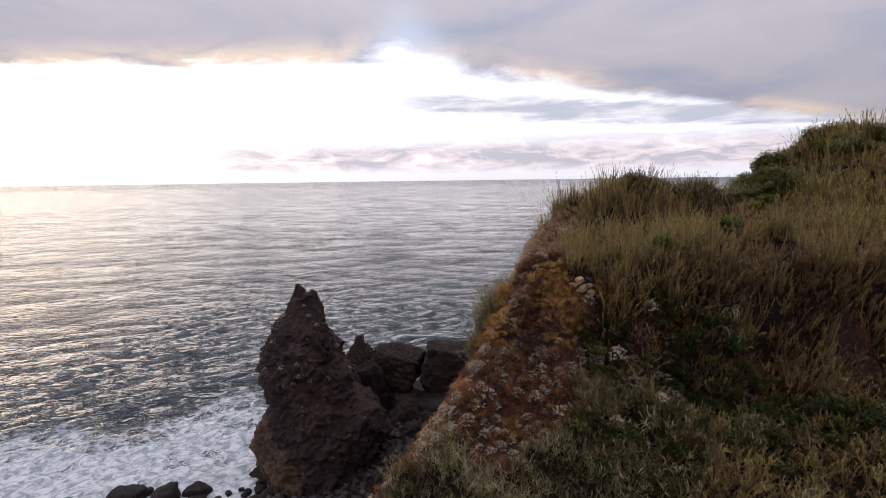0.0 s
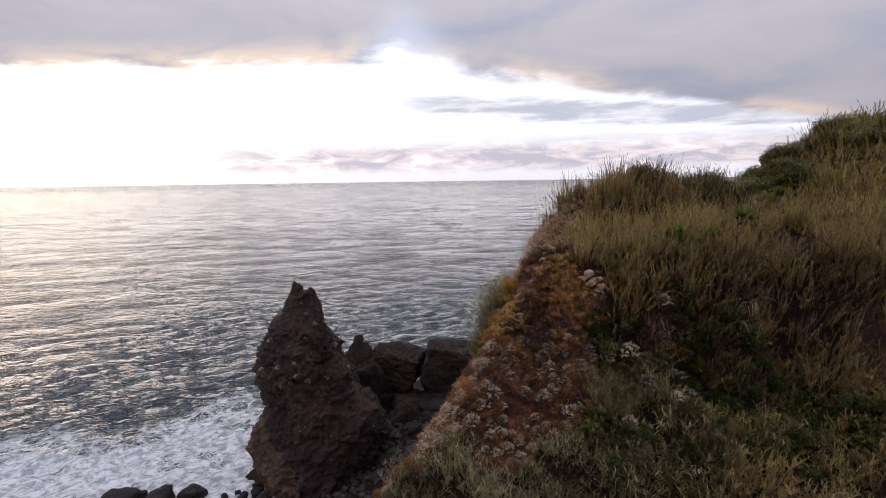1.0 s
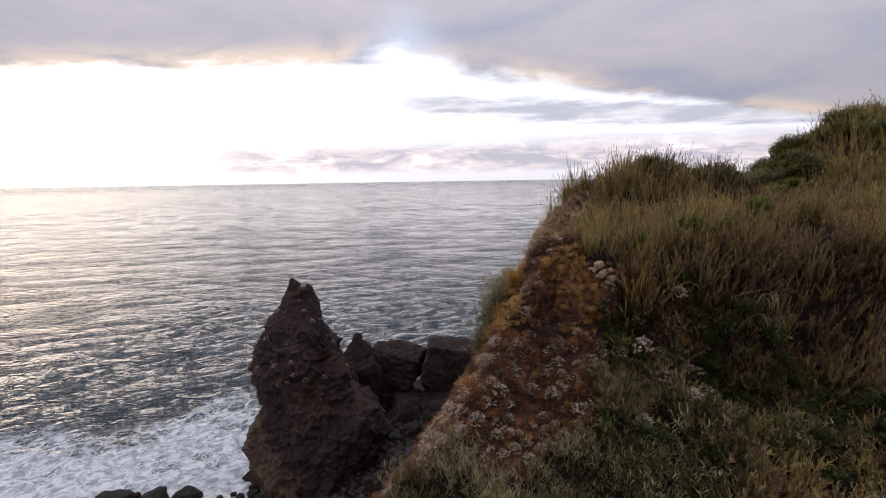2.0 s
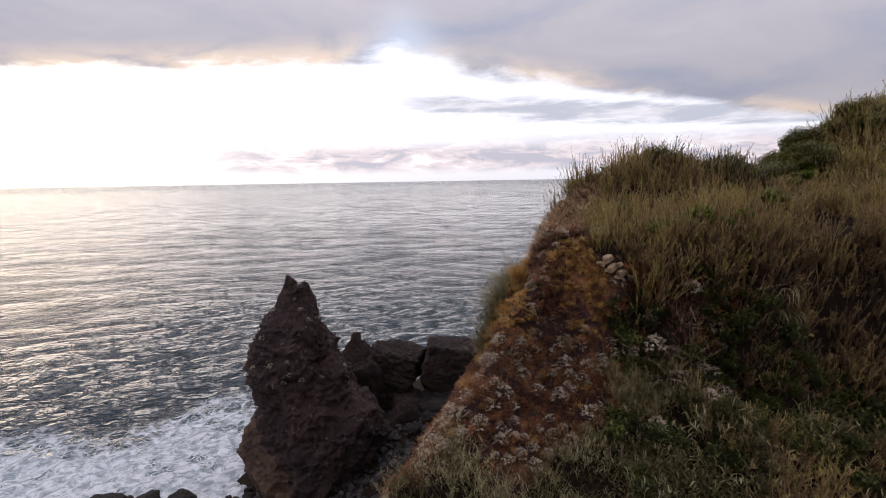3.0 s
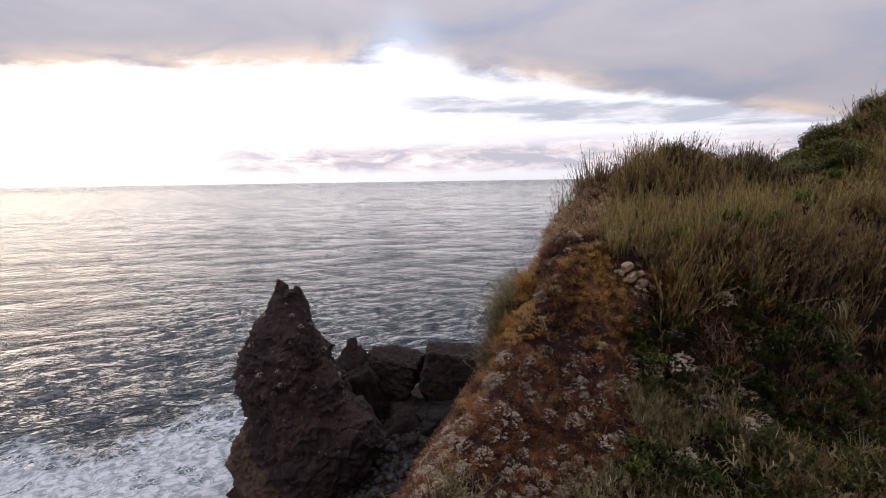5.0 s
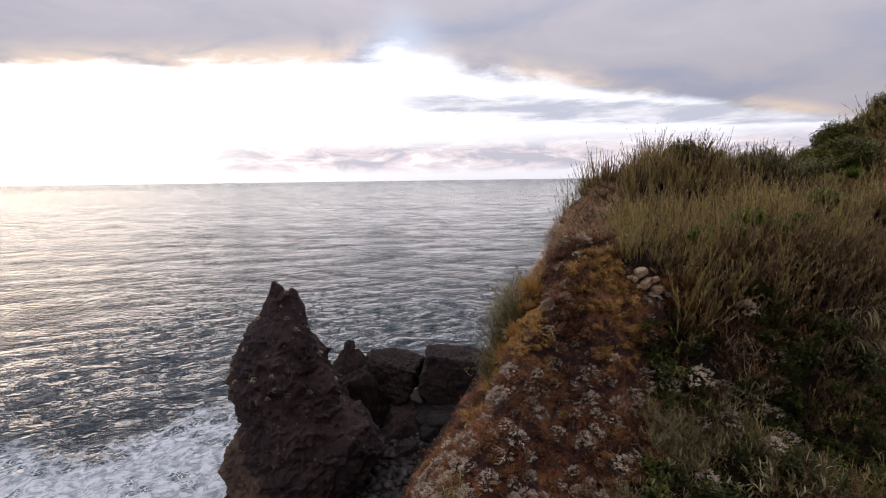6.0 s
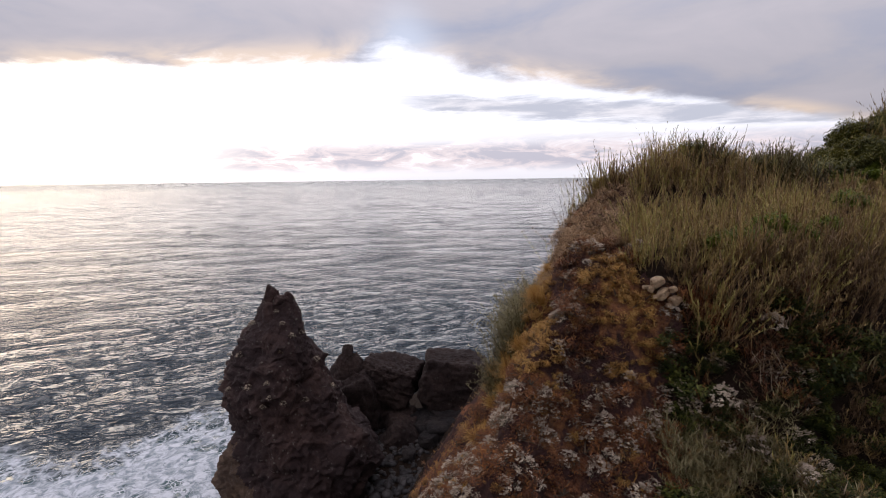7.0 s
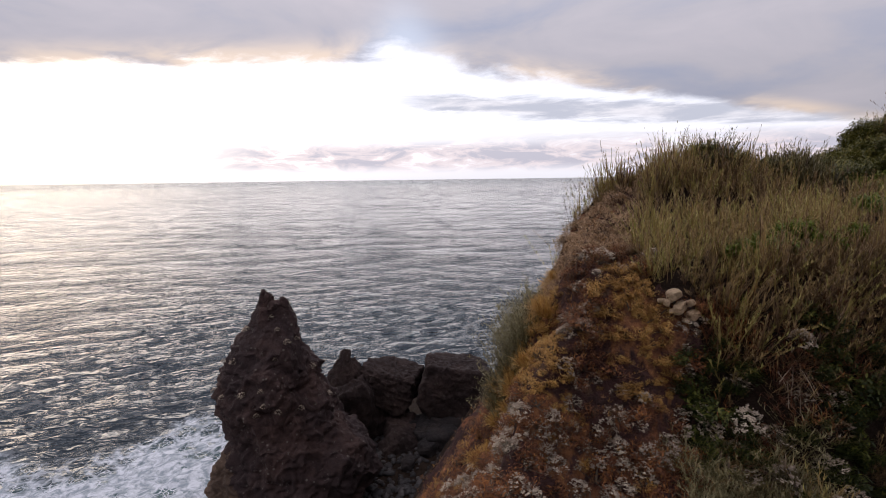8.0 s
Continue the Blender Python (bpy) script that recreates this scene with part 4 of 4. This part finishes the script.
# pale everlasting clumps and golden low plants on the open slope
def clump_meshes(seed):
    """A low dome of narrow leaves with flat bunches of dry florets standing out of it."""
    r = np.random.default_rng(seed)
    n_leaf, n_bunch, n_floret = 160, 44, 9
    a, d = r.uniform(0, 6.283, n_leaf), np.sqrt(r.random(n_leaf))
    base = np.stack([np.cos(a) * d * 0.30, np.sin(a) * d * 0.30, 0.04 + 0.20 * (1 - d * d)], 1)
    body = blades(base, a + r.normal(0, 0.8, n_leaf), r.uniform(0.1, 1.4, n_leaf), r.uniform(0.07, 0.17, n_leaf), 0.022, r.uniform(0, 0.8, n_leaf), r.random(n_leaf), 1)
    a, d = r.uniform(0, 6.283, n_bunch), np.sqrt(r.random(n_bunch))
    bunch = np.stack([np.cos(a) * d * 0.34, np.sin(a) * d * 0.34, 0.12 + 0.32 * (1 - d * d) + r.normal(0, 0.03, n_bunch)], 1)
    pale = np.clip(0.52 + 0.30 * r.standard_normal(n_bunch), 0, 1)
    base = np.repeat(bunch, n_floret, 0) + r.normal(0, 0.028, (n_bunch * n_floret, 3)) * (1, 1, 0.5)
    m = len(base)
    heads = blades(base, r.uniform(0, 6.283, m), r.uniform(-0.3, 0.9, m), 0.032, 0.034, 0.4, np.repeat(pale, n_floret), 1, 0.6)
    return mesh_of("clump_leaves", *body[:2], GREY, True, body[2]), mesh_of("clump_heads", *heads[:2], FLOWER, True, heads[2])


def tuft_meshes(seed, mat, count=300, length=0.26, reach=0.3):
    r = np.random.default_rng(seed)
    a, d = r.uniform(0, 6.283, count), np.sqrt(r.random(count)) * reach
    base = np.stack([np.cos(a) * d, np.sin(a) * d, np.zeros(count)], 1)
    body = blades(base, a + r.normal(0, 0.6, count), r.uniform(0.5, 1.5, count), length * r.uniform(0.5, 1.3, count), 0.02, r.uniform(0.2, 1.4, count), np.clip(0.5 + 0.3 * r.standard_normal(count), 0, 1), 2)
    return (mesh_of("tuft", *body[:2], mat, True, body[2]),)


clumps = [plant("everlasting_clump", clump_meshes(300 + k), ("foliage", "bloom"), "low grey-green clump with dry whitish flower heads", "plant", "clumps on the open slope") for k in range(4)]
ledges = np.array([v.co for v in needle_body.vertices if v.normal.z > 0.45 and v.normal.y < 0.1 and v.co.z > 7.5 and v.co.y < 38.2])
for p in spread(ledges[rng.permutation(len(ledges))[:400]], 0.8)[:20]:
    ob = copy_thing(clumps[int(rng.integers(0, 4))], Matrix())
    ob.matrix_basis = pose(p[0], p[1], p[2] - 0.05, 0, 0, rng.uniform(0, 360)) @ Matrix.Scale(rng.uniform(0.45, 0.85), 4)
    tagged(ob, "small grey clump growing on a ledge of the stack", "plant", "clumps on the stack")
scatter(clumps[0], clumps[1:], spread(spots(4000, -3.5, 6.5, 15.3, 27, lambda x, y, z: bare(x, y, z) & (y < 20.6) & ~gold_zone(x, y) & (bumpy(np.stack([x, y, 0.4 * z], 1), 0.8, 58) > -0.3)), 0.36)[:280], 0.4, 0.95)
for p in spread(spots(200, 5.4, 8.5, 16.0, 18.0, lambda x, y, z: z > 6), 0.55)[:16]:
    ob = copy_thing(clumps[int(rng.integers(0, 4))], Matrix())
    ob.matrix_basis = pose(p[0], p[1], p[2] + 0.25, 25, 0, rng.uniform(0, 360)) @ Matrix.Scale(rng.uniform(0.7, 1.1), 4)


def brown_spot(x, y, z):
    return bare(x, y, z) & (y > 21.3) & (x > 3.2)


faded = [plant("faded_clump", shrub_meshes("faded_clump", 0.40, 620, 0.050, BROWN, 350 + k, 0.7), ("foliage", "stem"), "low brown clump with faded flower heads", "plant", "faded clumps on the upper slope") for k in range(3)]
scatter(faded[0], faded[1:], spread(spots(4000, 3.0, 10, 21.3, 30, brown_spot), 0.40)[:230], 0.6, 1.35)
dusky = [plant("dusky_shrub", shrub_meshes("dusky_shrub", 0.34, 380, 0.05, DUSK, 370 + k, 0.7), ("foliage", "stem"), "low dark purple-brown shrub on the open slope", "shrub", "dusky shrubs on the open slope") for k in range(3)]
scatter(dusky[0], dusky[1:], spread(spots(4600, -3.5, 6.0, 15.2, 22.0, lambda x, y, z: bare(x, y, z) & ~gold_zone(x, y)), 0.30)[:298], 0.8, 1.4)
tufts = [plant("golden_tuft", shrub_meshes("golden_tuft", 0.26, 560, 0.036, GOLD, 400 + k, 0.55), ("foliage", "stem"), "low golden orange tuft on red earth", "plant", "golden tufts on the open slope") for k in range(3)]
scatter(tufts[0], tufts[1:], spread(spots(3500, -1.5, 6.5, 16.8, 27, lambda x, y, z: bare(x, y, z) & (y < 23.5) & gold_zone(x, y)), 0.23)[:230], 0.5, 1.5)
ochre = [plant("ochre_tuft", shrub_meshes("ochre_tuft", 0.28, 460, 0.040, SCRUB, 420 + k, 0.6), ("foliage", "stem"), "low ochre tuft between the pale clumps", "plant", "ochre tufts on the open slope") for k in range(3)]
scatter(ochre[0], ochre[1:], spread(spots(3500, -1.5, 6.5, 15.4, 27, lambda x, y, z: bare(x, y, z) & (y < 23.5) & ~gold_zone(x, y) & ((bumpy(np.stack([x, y, 0.4 * z], 1), 0.8, 55) > -0.1) | orange_earth(x, y))), 0.29)[:140], 0.4, 1.2)

grass = [plant("golden_grass", tuft_meshes(520 + k, GOLD, 520, 0.34, 0.3), ("foliage",), "golden dry grass on the outer edge of the slope", "grass", "grass on the outer edge") for k in range(2)]
scatter(grass[0], grass[1:], spread(spots(700, -0.5, 5.5, 19.5, 27.5, lambda x, y, z: (np.abs(slope_x(x, y) - 1.6 - 0.10 * (y - 22)) < 0.9) & (x > 0.4)), 0.42)[:45], 0.8, 1.4)

# the plant with long drooping yellow leaves
r = np.random.default_rng(600)
count = 52
tier = r.random(count) < 0.45
body = blades(np.stack([r.normal(0, 0.24, count), r.normal(0, 0.06, count), np.where(tier, -0.75, 0.0) + r.normal(0, 0.08, count)], 1), -1.57 + r.normal(0, 0.9, count), r.uniform(0.0, 1.2, count), r.uniform(0.45, 0.95, count), 0.026, r.uniform(1.9, 3.0, count), r.uniform(0.35, 0.95, count), 5)
spiky = plant("drooping_plant", (mesh_of("drooping_leaves", *body[:2], FEATHER, True, body[2]),), ("foliage",), "plant with long drooping straw-yellow leaves", "plant", "")
spiky.matrix_basis = pose(10.5, 17.75, 19.05)

# remains of a dry-stone wall at the edge of the reeds
for k, (dx, dz, s) in enumerate(((0.0, -0.03, 0.145), (-0.19, -0.21, 0.085), (-0.33, -0.16, 0.06), (0.12, -0.34, 0.14), (0.36, -0.23, 0.10), (0.42, -0.50, 0.135), (0.25, -0.62, 0.08), (-0.06, -0.40, 0.07))):
    rock("wall_stone", (5.30 + dx, 18.9 - 0.25 * max(-dz, 0), 20.0 + dz), (s * 1.15, s * 0.85, s * 0.8), 75 * k, 70 + k, PALE, "pale weathered field stone of a broken wall", "stones of the broken wall", rows=26, blocky=0.9, fine=0.5, facets=8, tilt=(12, -20 + 13 * (k % 4)))

# dead twigs hanging in the face, and a few bare sticks among the canes
def dead_twigs(place, count, length, seed, toward, spread_out, rise):
    r = np.random.default_rng(seed)
    base = r.normal(0, spread_out, (count, 3)) * (1, 0.4, 0.6)
    v, f, t = blades(base, toward + r.normal(0, 0.9, count), rise + r.normal(0, 0.4, count), length * r.uniform(0.4, 1.2, count), 0.009, r.uniform(-0.4, 0.6, count), r.uniform(0.2, 0.8, count), 4, 0.5)
    ob = plant("dead_branch", (mesh_of("dead_branch", v, f, DRY, True, t),), ("twigs",), "bleached dead branch with bare twigs", "branch", "dead branches in the face")
    ob.matrix_basis = pose(*place)


dead_twigs((7.4, 17.6, 18.5), 30, 0.75, 800, -1.6, 0.24, -0.5)
dead_twigs((10.2, 15.9, float(land(10.2, 15.9)) + 0.7), 9, 0.8, 801, 0.2, 0.06, 0.4)
dead_twigs((6.9, 15.6, float(land(6.9, 15.6)) + 0.6), 8, 0.7, 802, 0.6, 0.06, 0.7)
dead_twigs((13.2, 16.2, float(land(13.2, 16.2)) + 0.6), 9, 0.8, 803, 2.6, 0.06, 0.5)
